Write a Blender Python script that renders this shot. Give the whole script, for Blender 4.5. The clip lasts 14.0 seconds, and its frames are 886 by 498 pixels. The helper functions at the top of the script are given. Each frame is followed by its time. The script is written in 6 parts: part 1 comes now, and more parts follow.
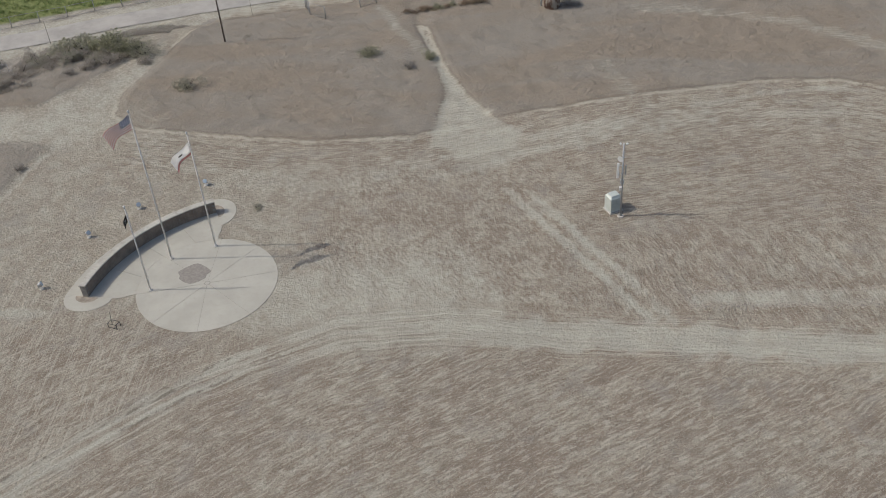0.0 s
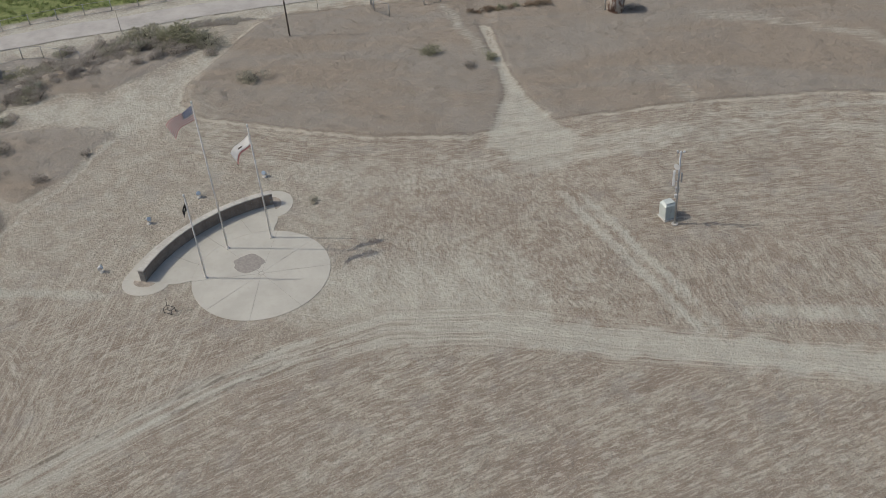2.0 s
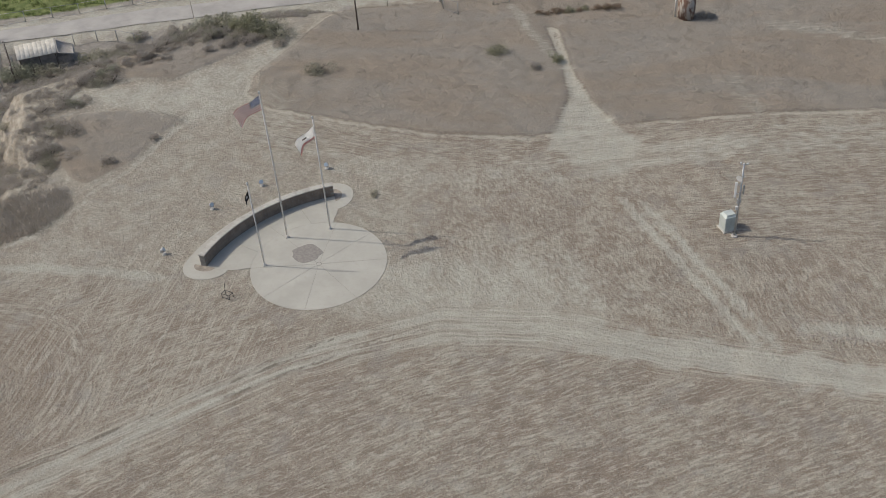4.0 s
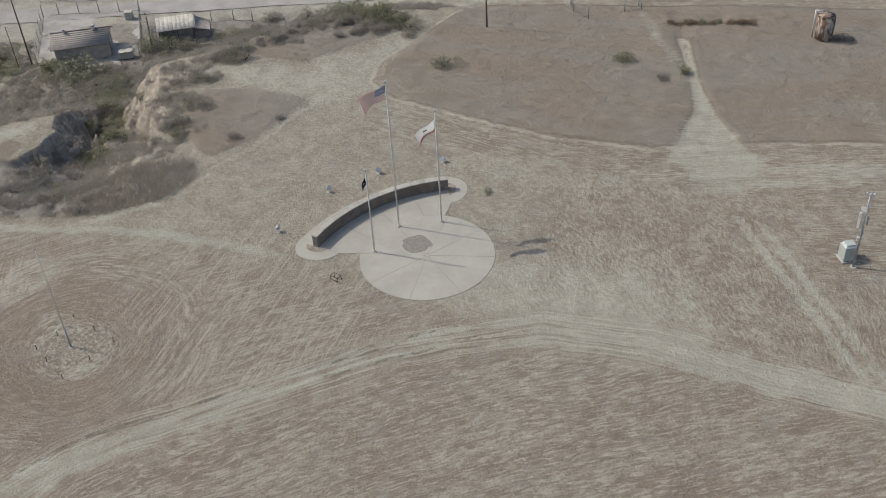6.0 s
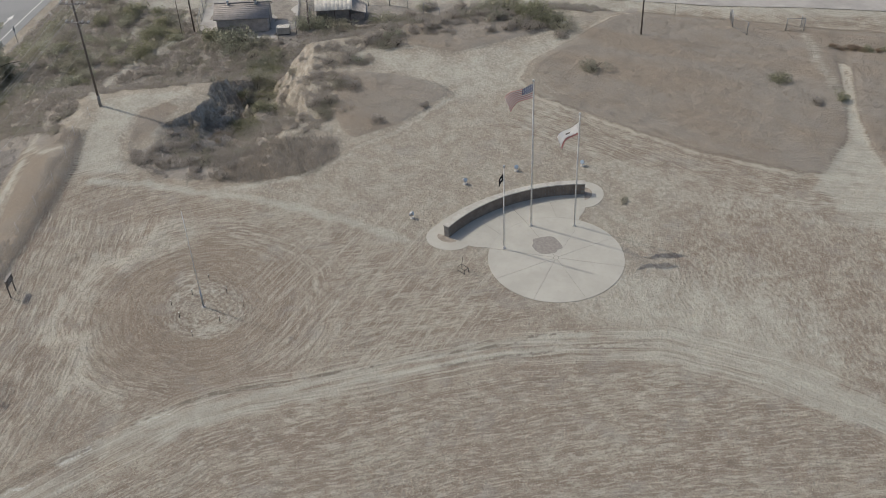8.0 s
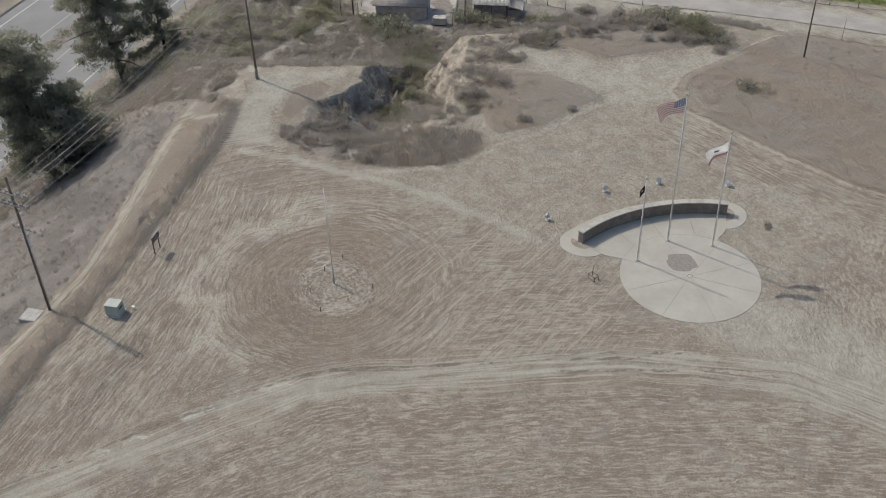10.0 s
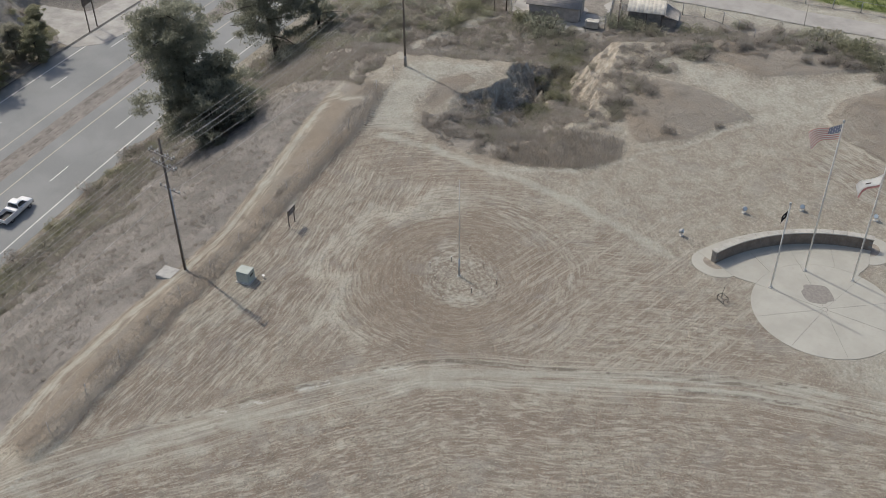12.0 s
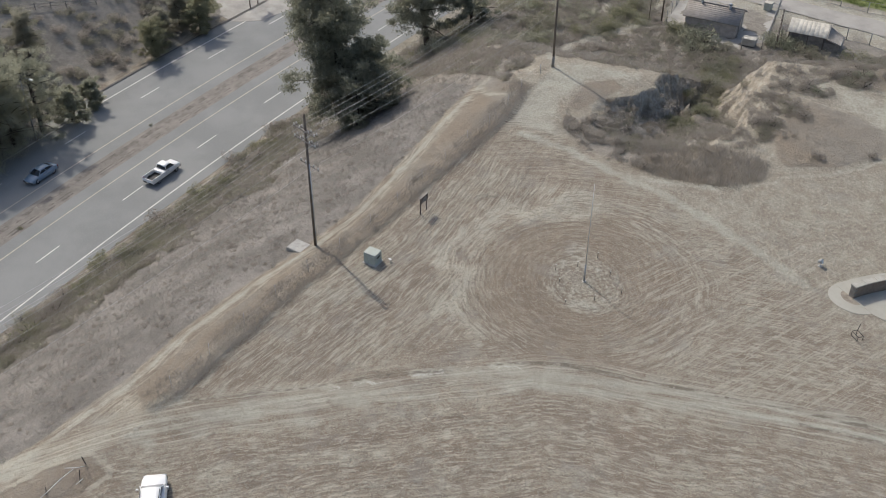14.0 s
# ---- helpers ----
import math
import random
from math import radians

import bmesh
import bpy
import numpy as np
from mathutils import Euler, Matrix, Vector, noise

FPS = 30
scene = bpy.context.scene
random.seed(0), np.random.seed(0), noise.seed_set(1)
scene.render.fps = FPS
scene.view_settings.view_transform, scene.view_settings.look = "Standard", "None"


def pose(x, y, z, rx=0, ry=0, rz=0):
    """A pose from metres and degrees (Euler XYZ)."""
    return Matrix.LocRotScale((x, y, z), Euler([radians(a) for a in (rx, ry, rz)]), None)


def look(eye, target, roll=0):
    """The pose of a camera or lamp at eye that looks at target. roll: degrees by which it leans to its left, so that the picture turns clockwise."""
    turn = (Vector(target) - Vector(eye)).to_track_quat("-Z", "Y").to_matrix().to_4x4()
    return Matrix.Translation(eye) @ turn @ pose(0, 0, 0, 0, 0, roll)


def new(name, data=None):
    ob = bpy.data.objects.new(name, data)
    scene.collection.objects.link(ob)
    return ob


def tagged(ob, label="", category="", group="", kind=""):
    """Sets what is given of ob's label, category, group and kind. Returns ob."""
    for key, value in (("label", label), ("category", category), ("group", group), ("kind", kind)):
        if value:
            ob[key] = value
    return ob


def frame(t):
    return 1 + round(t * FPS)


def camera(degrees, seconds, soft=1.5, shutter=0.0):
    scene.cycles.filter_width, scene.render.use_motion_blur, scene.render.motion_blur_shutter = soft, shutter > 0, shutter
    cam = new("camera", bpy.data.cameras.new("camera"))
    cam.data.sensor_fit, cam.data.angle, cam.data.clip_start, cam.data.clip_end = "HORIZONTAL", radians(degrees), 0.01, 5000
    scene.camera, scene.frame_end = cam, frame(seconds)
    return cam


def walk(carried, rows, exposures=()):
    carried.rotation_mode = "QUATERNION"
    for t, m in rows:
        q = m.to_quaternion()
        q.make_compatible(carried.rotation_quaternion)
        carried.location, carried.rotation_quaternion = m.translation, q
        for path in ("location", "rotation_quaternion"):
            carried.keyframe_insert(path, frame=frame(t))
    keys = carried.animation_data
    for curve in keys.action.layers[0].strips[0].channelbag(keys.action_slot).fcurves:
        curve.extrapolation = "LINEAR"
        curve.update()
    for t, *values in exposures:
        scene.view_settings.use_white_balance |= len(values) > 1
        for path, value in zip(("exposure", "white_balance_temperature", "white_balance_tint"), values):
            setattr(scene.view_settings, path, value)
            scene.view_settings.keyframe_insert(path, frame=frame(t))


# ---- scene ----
# ---- camera ----
EV = 0.12
EXPO = [(0.0, EV + 0.02, 6690, 9.5), (8.0, EV + 0.02, 6690, 9.5), (14.0, EV + 0.14, 6640, 9.2)]
cam = camera(45.92, 14.0, soft=0.85)
# seconds, place, yaw, pitch, roll
ROWS = [
    (0, 7.06, -13.30, 58.56, 5.352, -38.757, -4.972),
    (0.5, 7.25, -13.36, 58.67, 6.365, -38.757, -5.026),
    (1, 7.40, -13.42, 58.78, 7.402, -38.713, -5.060),
    (1.5, 7.52, -13.48, 58.89, 8.341, -38.684, -5.003),
    (2, 7.61, -13.56, 59.00, 9.381, -38.623, -5.102),
    (2.5, 7.66, -13.63, 59.11, 10.312, -38.605, -5.017),
    (3, 7.69, -13.70, 59.22, 11.193, -38.586, -4.824),
    (5.3, 7.55, -14.07, 59.66, 17.554, -38.367, -4.174),
    (5.5, 7.52, -14.10, 59.70, 18.409, -38.340, -4.045),
    (6, 7.44, -14.19, 59.77, 20.656, -38.255, -3.778),
    (6.5, 7.34, -14.27, 59.85, 22.752, -38.197, -3.533),
    (7, 7.25, -14.35, 59.91, 24.992, -38.164, -3.340),
    (7.5, 7.14, -14.42, 59.96, 27.079, -38.120, -3.072),
    (8, 7.04, -14.50, 60.00, 29.280, -38.096, -2.696),
    (8.2, 6.99, -14.53, 60.02, 30.077, -38.050, -2.529),
    (10.3, 6.59, -14.81, 60.04, 39.305, -37.940, -1.494),
    (10.5, 6.56, -14.84, 60.03, 40.094, -37.922, -1.393),
    (11, 6.49, -14.89, 59.99, 42.347, -37.916, -1.116),
    (11.5, 6.43, -14.94, 59.94, 44.419, -37.905, -0.837),
    (12, 6.40, -14.99, 59.87, 46.706, -37.901, -0.617),
    (12.5, 6.38, -15.02, 59.78, 48.840, -37.869, -0.448),
    (13, 6.39, -15.06, 59.68, 51.143, -37.834, -0.208),
    (13.5, 6.42, -15.08, 59.55, 53.260, -37.818, 0.006),
    (14, 6.48, -15.10, 59.41, 55.487, -37.792, 0.266),
]
walk(cam, [(t, pose(x, y, z, 90 + pitch, 0, yaw) @ pose(0, 0, 0, 0, 0, roll)) for t, x, y, z, yaw, pitch, roll in ROWS], EXPO)


# ---- light ----
SUN_EL = 46.5  # the sun stands towards -x
world = bpy.data.worlds.new("sky")
scene.world = world
world.use_nodes = True
wn = world.node_tree.nodes
sky = wn.new("ShaderNodeTexSky")
sky.sky_type = "NISHITA"
sky.sun_disc = False
sky.sun_elevation, sky.sun_rotation = radians(SUN_EL), radians(270)
sky.air_density, sky.dust_density, sky.ozone_density = 0.8, 2.4, 0.5
world.node_tree.links.new(sky.outputs[0], wn["Background"].inputs[0])
wn["Background"].inputs[1].default_value = 0.15
sun = new("sun", bpy.data.lights.new("sun", "SUN"))
sun.data.energy, sun.data.angle, sun.data.color = 2.2, radians(0.27), (1.0, 0.955, 0.885)
sun.matrix_world = look((-100 * math.cos(radians(SUN_EL)), 0.0, 100 * math.sin(radians(SUN_EL))), (0, 0, 0))

# ---- materials ----
def rgb(c):
    return (*c, 1.0)


class Mat:
    """A node material with short helpers."""

    def __init__(self, name, rough=0.9, metal=0.0, spec=0.25):
        self.m = bpy.data.materials.new(name)
        self.m.use_nodes = True
        self.t = self.m.node_tree
        self.b = self.t.nodes["Principled BSDF"]
        self.b.inputs["Roughness"].default_value = rough
        self.b.inputs["Metallic"].default_value = metal
        self.b.inputs["Specular IOR Level"].default_value = spec
        self.co = None

    def n(self, kind, **values):
        node = self.t.nodes.new("ShaderNode" + kind)
        for key, value in values.items():
            node.inputs[key].default_value = value
        return node

    def link(self, a, b):
        self.t.links.new(a, b)

    def coords(self):
        if self.co is None:
            self.co = self.n("TexCoord").outputs["Object"]
        return self.co

    def noise(self, scale, detail=4.0, rough=0.6, vec=None, distort=0.0):
        node = self.n("TexNoise", Scale=scale, Detail=detail, Roughness=rough, Distortion=distort)
        self.link(vec or self.coords(), node.inputs["Vector"])
        return node.outputs["Fac"]

    def ramp(self, fac, lo, hi, a=0.0, b=1.0):
        node = self.n("MapRange")
        node.interpolation_type = "SMOOTHSTEP"
        for key, value in (("From Min", lo), ("From Max", hi), ("To Min", a), ("To Max", b)):
            node.inputs[key].default_value = value
        self.link(fac, node.inputs["Value"])
        return node.outputs["Result"]

    def mix(self, fac, a, b, mode="MIX"):
        node = self.n("Mix")
        node.data_type, node.blend_type = "RGBA", mode
        for value, key in ((fac, 0), (a, 6), (b, 7)):
            if isinstance(value, (tuple, list)):
                node.inputs[key].default_value = rgb(value)
            elif isinstance(value, (int, float)):
                node.inputs[key].default_value = value
            else:
                self.link(value, node.inputs[key])
        return node.outputs[2]

    def math(self, op, a, b=0.0):
        node = self.n("Math")
        node.operation = op
        for k, value in enumerate((a, b)):
            if isinstance(value, (int, float)):
                node.inputs[k].default_value = value
            else:
                self.link(value, node.inputs[k])
        return node.outputs[0]

    def attr(self, name):
        node = self.n("Attribute")
        node.attribute_name = name
        return node.outputs["Fac"]

    def color(self, c):
        if isinstance(c, (tuple, list)):
            self.b.inputs["Base Color"].default_value = rgb(c)
        else:
            self.link(c, self.b.inputs["Base Color"])
        return self

    def bump(self, height, strength=0.3, dist=0.05):
        node = self.n("Bump", Strength=strength, Distance=dist)
        self.link(height, node.inputs["Height"])
        self.link(node.outputs[0], self.b.inputs["Normal"])
        return self


def plain(name, c, rough=0.7, metal=0.0, spec=0.3, scale=3.0, vary=0.25, bump=0.15):
    """A worn, nearly even surface: two scales of stain and a fine relief."""
    m = Mat(name, rough, metal, spec)
    dark = tuple(v * (1 - vary) for v in c)
    light = tuple(min(1.0, v * (1 + vary * 0.5)) for v in c)
    base = m.mix(m.ramp(m.noise(scale), 0.3, 0.7), dark, light)
    m.color(m.mix(m.math("MULTIPLY", m.ramp(m.noise(scale * 9), 0.35, 0.7), 0.45), base, c))
    m.bump(m.noise(scale * 14), bump, 0.02)
    return m.m


def translucent(m, colour, amount):
    """Thin cloth and leaves let part of the light through."""
    out = m.t.nodes["Material Output"]
    thin = m.n("BsdfTranslucent")
    m.link(colour, thin.inputs["Color"])
    both = m.n("MixShader")
    both.inputs[0].default_value = amount
    m.link(m.b.outputs[0], both.inputs[1])
    m.link(thin.outputs[0], both.inputs[2])
    m.link(both.outputs[0], out.inputs["Surface"])


def foliage(name, a, b, c, rough=0.75, thin=0.5):
    """Leaves: the colour changes from clump to clump and leaf to leaf."""
    m = Mat(name, rough, 0.0, 0.2)
    geo = m.n("NewGeometry").outputs["Random Per Island"]
    base = m.mix(m.ramp(m.noise(0.45), 0.35, 0.65), a, b)
    col = m.mix(m.math("MULTIPLY", geo, 0.8), base, c)
    m.color(col)
    translucent(m, col, thin)
    return m.m


def cloth(name, c):
    m = Mat(name, 0.85, 0.0, 0.2)
    col = m.mix(m.ramp(m.noise(3.0), 0.3, 0.7), tuple(v * 0.9 for v in c), c)
    m.color(col)
    translucent(m, col, 0.68)
    return m.m


# ---- terrain ----
HUB = (-20.39, 55.45)
R_PLAZA = 6.2
ROAD_Z = -18.0
RAIL = [(-45, -70), (-50, -28), (-54.4, -10.5), (-57.2, -1.9), (-60.3, 4.3), (-63.4, 13.3), (-65.2, 19.6), (-67.6, 26.0), (-72.0, 34.2), (-77.9, 44.1), (-81.4, 50.6), (-83.5, 55.5)]
MAINROAD = [(-62, -45), (-56, -22), (-53, -10), (-51.2, -3.5), (-49.4, 1.5), (-46.3, 8.8), (-44.2, 14), (-41.8, 19.3), (-38.9, 25), (-35.8, 28.6), (-30.8, 32.6), (-25, 38), (-20, 42.2), (-14.5, 45.3), (-8, 48.6), (1, 49.4), (10.5, 47.9), (19, 47.2), (27, 46.4), (35, 45.5), (60, 43.3)]


def smooth(v, lo, hi):
    u = np.clip((np.asarray(v, float) - lo) / (hi - lo), 0, 1)
    return u * u * (3 - 2 * u)


def table(v, pairs):
    a = np.array(pairs, float)
    return np.interp(v, a[:, 0], a[:, 1])


def to_line(x, y, pts):
    """Distance to a polyline, and the length along it at the nearest point."""
    x, y = np.asarray(x, float), np.asarray(y, float)
    best, along, run = np.full(x.shape, 1e9), np.zeros(x.shape), 0.0
    for (ax, ay), (bx, by) in zip(pts, pts[1:]):
        dx, dy = bx - ax, by - ay
        length = math.hypot(dx, dy)
        u = np.clip(((x - ax) * dx + (y - ay) * dy) / length**2, 0, 1)
        d = np.hypot(x - ax - u * dx, y - ay - u * dy)
        near = d < best
        best, along = np.where(near, d, best), np.where(near, run + u * length, along)
        run += length
    return best, along


def inside(x, y, pts):
    """Whether points lie in a polygon."""
    x, y = np.asarray(x, float), np.asarray(y, float)
    hit = np.zeros(x.shape, bool)
    for (ax, ay), (bx, by) in zip(pts, pts[1:] + pts[:1]):
        if ay != by:
            hit ^= ((ay > y) != (by > y)) & (x < (bx - ax) * (y - ay) / (by - ay) + ax)
    return hit


def patch(x, y, pts, soft=0.4):
    """1 inside a polygon, falling to 0 over its soft edge."""
    d, _ = to_line(x, y, pts + pts[:1])
    return smooth(np.where(inside(x, y, pts), d, -d), -soft, soft)


def waves(x, y, size, seed=0.0, octaves=4):
    """Smooth random relief between about -1 and 1."""
    x, y = np.asarray(x, float), np.asarray(y, float)
    rng = np.random.RandomState(int(seed * 97) + 5)
    total, amp, k = np.zeros(x.shape), 1.0, 2 * math.pi / size
    for _ in range(octaves):
        for _ in range(3):
            a, p = rng.uniform(0, 2 * math.pi), rng.uniform(0, 2 * math.pi)
            total += amp * np.sin(k * (x * math.cos(a) + y * math.sin(a)) + p + 1.3 * np.sin(0.6 * k * (y * math.cos(a) - x * math.sin(a)) + 2 * p)) / 3
        amp, k = amp * 0.5, k * 2.1
    return total


def road_edge(y):
    """x of the highway's white line on the hill's side."""
    y = np.clip(y, -150, 260)
    return -95.8 - 0.52 * y + 0.00095 * y * y


def rail_x(y):
    return table(y, [(b, a) for a, b in RAIL] + [(75, -91), (100, -102), (140, -120), (300, -190)])


# the gully: its steep west rim, its east cliff, and the gentle head on the south
GULLY_W = [(-69.6, 58.6), (-67.9, 62.3), (-68.3, 65.5), (-69.7, 68.6), (-73.5, 73), (-79, 82), (-88, 95)]
GULLY_E = [(-78, 101), (-73, 98), (-69, 92), (-66.5, 86), (-63, 80), (-60.6, 75.6), (-58.4, 73), (-56.2, 68), (-55.6, 65)]
GULLY_S = [(-55.6, 65), (-54.5, 59), (-58, 55.5), (-62, 53.6), (-66.5, 53.8), (-69.6, 58.6)]
GULLY_RIM = GULLY_W + GULLY_E + GULLY_S[1:-1]
GULLY = [(-63.5, 64.0), (-64.8, 68.5), (-67.0, 72.5), (-70.5, 78.5), (-74.5, 84), (-80, 92)]
TALL_N = [(-37.0, 84.5), (-33.6, 81.6), (-28.0, 80.6), (-20.5, 79.0), (-13.5, 78.0), (-4.0, 78.4), (-1.2, 79.2), (-1.2, 82.0), (-0.6, 86.5), (-1.8, 92.5), (-5, 103), (-7, 112), (-30, 112), (-33, 104), (-35, 97), (-37.7, 89)]
TALL_FAR = [(-27, 103), (-4, 103), (0, 100), (130, 150), (130, 170), (60, 137), (0, 123), (-30, 117.5), (-32, 108)]
TALL_NE = [(5.0, 81.3), (8.1, 82.2), (15.8, 83.8), (22.5, 85.2), (34.3, 87.0), (41.8, 86.4), (50, 83.0), (62, 78), (130, 70), (130, 180), (-4, 106), (-0.6, 92.5), (2.4, 85.3)]
TALL_W = [(-48.2, 65.3), (-45.1, 70.0), (-44.1, 75.2), (-42.6, 78.5), (-46.2, 79.8), (-50.7, 79.6), (-55.6, 78.2), (-56.4, 75), (-53.4, 69.5), (-50.4, 66.4)]
SCRUB_S = [(-69, 52.6), (-66, 51.2), (-62.3, 50.9), (-54, 53.2), (-48.5, 58), (-47.8, 62), (-50, 65), (-55, 62.5), (-60, 60.5), (-66, 57)]
TALL_R = [(-58.5, 86), (-47, 87.3), (-42.3, 93), (-38.5, 98.5), (-41, 103), (-50, 98), (-60, 91)]
LOT = [(-60, 80), (-54, 80), (-49, 79.5), (-42, 77.8), (-38.5, 79), (-36, 83), (-37.5, 89), (-34.5, 97), (-36.5, 98.5), (-41, 92), (-47, 86), (-58, 85)]
DRIVE = [(-144.5, 51.5), (-146.5, 47.5), (-152, 46), (-166, 46), (-171, 52), (-159, 57), (-161, 64), (-156, 68), (-147, 64)]
SPUR = [(-66.5, 50), (-71.5, 47.0), (-76, 54), (-79.2, 60.6), (-75.3, 64), (-71.3, 66.6), (-70.2, 65.6), (-72.4, 63.6), (-74, 60), (-71.4, 54.5), (-68.6, 51.5)]
TALL_S = [(-72.2, 63.2), (-70.0, 62.8), (-69.6, 58.6), (-68.9, 54.6), (-70.9, 55.2), (-73.4, 60)]


FENCE = [(-53.7, 0.4), (-57.2, 8.2), (-59.2, 12.4), (-60.8, 16.4), (-63.7, 24.4), (-67.6, 34.1), (-73.4, 47.8), (-76.7, 53.2), (-78.4, 58.0)]


def fence_x(y):
    return table(y, [(b, a) for a, b in FENCE])


def fence_strip(x, y):
    """The strip of uncut grass between the trail and the mown slope."""
    return smooth(x - rail_x(y), 0.8, 1.4) * (1 - smooth(x - fence_x(y), 0.9, 1.5)) * (1 - smooth(y, 50, 57)) * smooth(y, -2.6, -1.2)


def slope_share(x, y):
    """0 on the hill's rim, 1 at the foot of its bank on the highway."""
    top, foot = rail_x(y), road_edge(y) + 3.2
    return (top - x) / np.maximum(top - foot, 6.0)


def height(x, y):
    x, y = np.asarray(x, float), np.asarray(y, float)
    s = slope_share(x, y)
    west = -1.1 * smooth(s, -0.16, 0.02) - (-1.1 - ROAD_Z) * (0.55 * np.clip(s, 0, 1) + 0.45 * smooth(s, 0, 1))
    rim = table(x, [(-140, 30), (-90, 54), (-84, 57), (-79, 61), (-75, 64), (-71, 67.5), (-69.2, 69), (-67, 79), (-62, 84), (-57, 89), (-52, 94), (-44, 101), (-28, 105), (0, 111), (40, 115), (110, 120)])
    fall = table(x, [(-75, 25), (-66, 22), (-50, 24), (-28, 22), (40, 26)])
    beyond = (y - rim) / fall
    north = -9.0 * smooth(beyond, -0.05, 1.0)
    base = np.minimum(west, north)
    # the gully is cut out between its rims, with ribbed faces
    d_w, d_e, d_s = (to_line(x, y, line)[0] for line in (GULLY_W, GULLY_E, GULLY_S))
    floor = table(y, [(56, 2.2), (62, 4.2), (68, 5.4), (73, 5.9), (82, 7.6), (92, 9.2), (100, 9.4)])
    ribs = 0.5 * waves(x, y, 6.0, 3, 4) - 0.55 * np.abs(waves(x, y, 2.8, 33, 3))
    drop = np.minimum.reduce([floor + 0.25 * waves(x, y, 4.0, 35, 3), 0.42 * d_s + 0.3 * ribs, 1.5 * np.maximum(d_w + 1.9 * ribs + 0.5, 0), 1.15 * np.maximum(d_e + ribs + 0.3, 0)])
    drop = np.where(inside(x, y, GULLY_RIM), np.maximum(drop, 0), 0) - 1.7 * np.exp(-((x + 63.6) ** 2 + (y - 69.6) ** 2) / 2.6)
    z = np.where(drop != 0, np.minimum(base, -drop), base)
    # beyond the highway a bank rises
    far = road_edge(y) - 30.6 - x
    z = np.where(far > 0, ROAD_Z + 9.0 * smooth(far, 0, 26) * (1 - patch(x, y, DRIVE, 3.0)) + 0.25 * np.maximum(far - 20, 0) * (far < 400) + 95 * (far >= 400), z)
    rough = smooth(np.hypot(x - HUB[0], y - HUB[1]), 15, 40) * (1 - smooth(s, 0.93, 1.0))
    z = z + 0.18 * rough * waves(x, y, 38.0, 1, 3) + 0.05 * rough * waves(x, y, 5.0, 2, 3)
    tall = np.maximum.reduce([patch(x, y, TALL_N), patch(x, y, TALL_NE), patch(x, y, TALL_W), patch(x, y, TALL_R)])
    return z + tall * (0.2 + 0.06 * waves(x, y, 3.1, 4, 3)) + 0.3 * fence_strip(x, y) * smooth(x - fence_x(y), -1.2, 0.2)


def ground_z(x, y):
    return float(height(np.array([x]), np.array([y]))[0])

# ---- ground ----
SLOPE_TRAIL = RAIL
PLAZA_TRAIL = [(-69, 47.0), (-63.4, 49.2), (-57.2, 49.9), (-52.2, 51.2), (-47.0, 52.0), (-41, 52.2), (-34.5, 52.0)]
HEAD_TRAIL = [(-57, 50.4), (-53.6, 52.5), (-49.4, 56.7), (-47.6, 60.4), (-46.8, 64.3), (-44.5, 68.4), (-43.6, 73.5), (-42.0, 78.0)]
TRAIL_FORK = [(-81.1, 50.6), (-79.4, 49.5), (-77.8, 49.8), (-75.8, 51.0)]
SCRUB_TRAIL = [(-80.5, 60.5), (-86, 65), (-92, 71.5), (-95, 76), (-95.7, 81), (-95, 86), (-94.5, 90)]
FORK = [(-1.2, 92.5), (0.4, 86), (1.6, 82.2), (2.0, 79.5)]
FORK_2 = [(-9.5, 108), (-6.0, 100), (-1.2, 92.5)]
CROSS = [(-36, 86), (-30, 76), (-12, 70), (4, 74.5), (14, 77.5), (26, 80), (42, 80)]
TRACK_A = [(6.0, 68.0), (11.6, 59.1), (16.3, 51.4), (17.6, 49.4)]
TRACK_B = [(8.2, 67.5), (13.5, 59.0), (18.4, 51.0), (19.4, 49.2)]
RUT_A = [(-41.0, 21.4), (-37.8, 24.6), (-34.7, 27.9), (-28, 34.5), (-22.7, 39.2), (-15.7, 44.5)]
RUT_B = [(-40.6, 22.9), (-37.3, 26.7), (-33.6, 30.8), (-27, 37.2), (-20.3, 43.0), (-14, 47)]
FAR_ROAD = [(-108, 104.8), (-85, 113.5), (-67, 120.5), (-60, 122.9), (-49, 126.8), (-35, 131.2), (-24.5, 134), (-4, 141.5), (60, 163), (140, 190)]
MAST = (-45.7, 36.05)
RUT_N = [(-51.6, 1.2), (-50.7, 3.2), (-47.9, 9.2), (-46.1, 14.3), (-43.4, 19.4), (-41.0, 24.6), (-38.4, 27.9), (-34.1, 31.4), (-23.4, 40.2), (-18.3, 44.0)]
BARE = [(-46.8, 10.5), (-45.1, 15.1), (-44.2, 17.6), (-42.1, 22.3), (-39.9, 25.0)]
EDGE = [(-37, 84.5), (-33.3, 81.0), (-28, 80.0), (-20.4, 78.3), (-13.4, 77.3), (-4, 77.8), (5.2, 80.7), (15.8, 83.1), (22.5, 84.5), (34.3, 86.3), (41.8, 85.7), (50, 82.3), (62, 77)]
ROW_LINE = MAINROAD[:12] + [(-14, 46.5), (0, 55), (20, 66.8), (60, 89)]
CLODS = [(20.4, 51.2), (28, 50.8), (62, 49.6), (62, 52.0), (36, 52.5), (28, 52.9), (21.5, 52.6)]
CROP = [(-150, 118), (-110, 113), (-84, 120.6), (-69, 127), (-49, 134), (-31, 140), (0, 151), (60, 172), (60, 260), (-150, 260)]
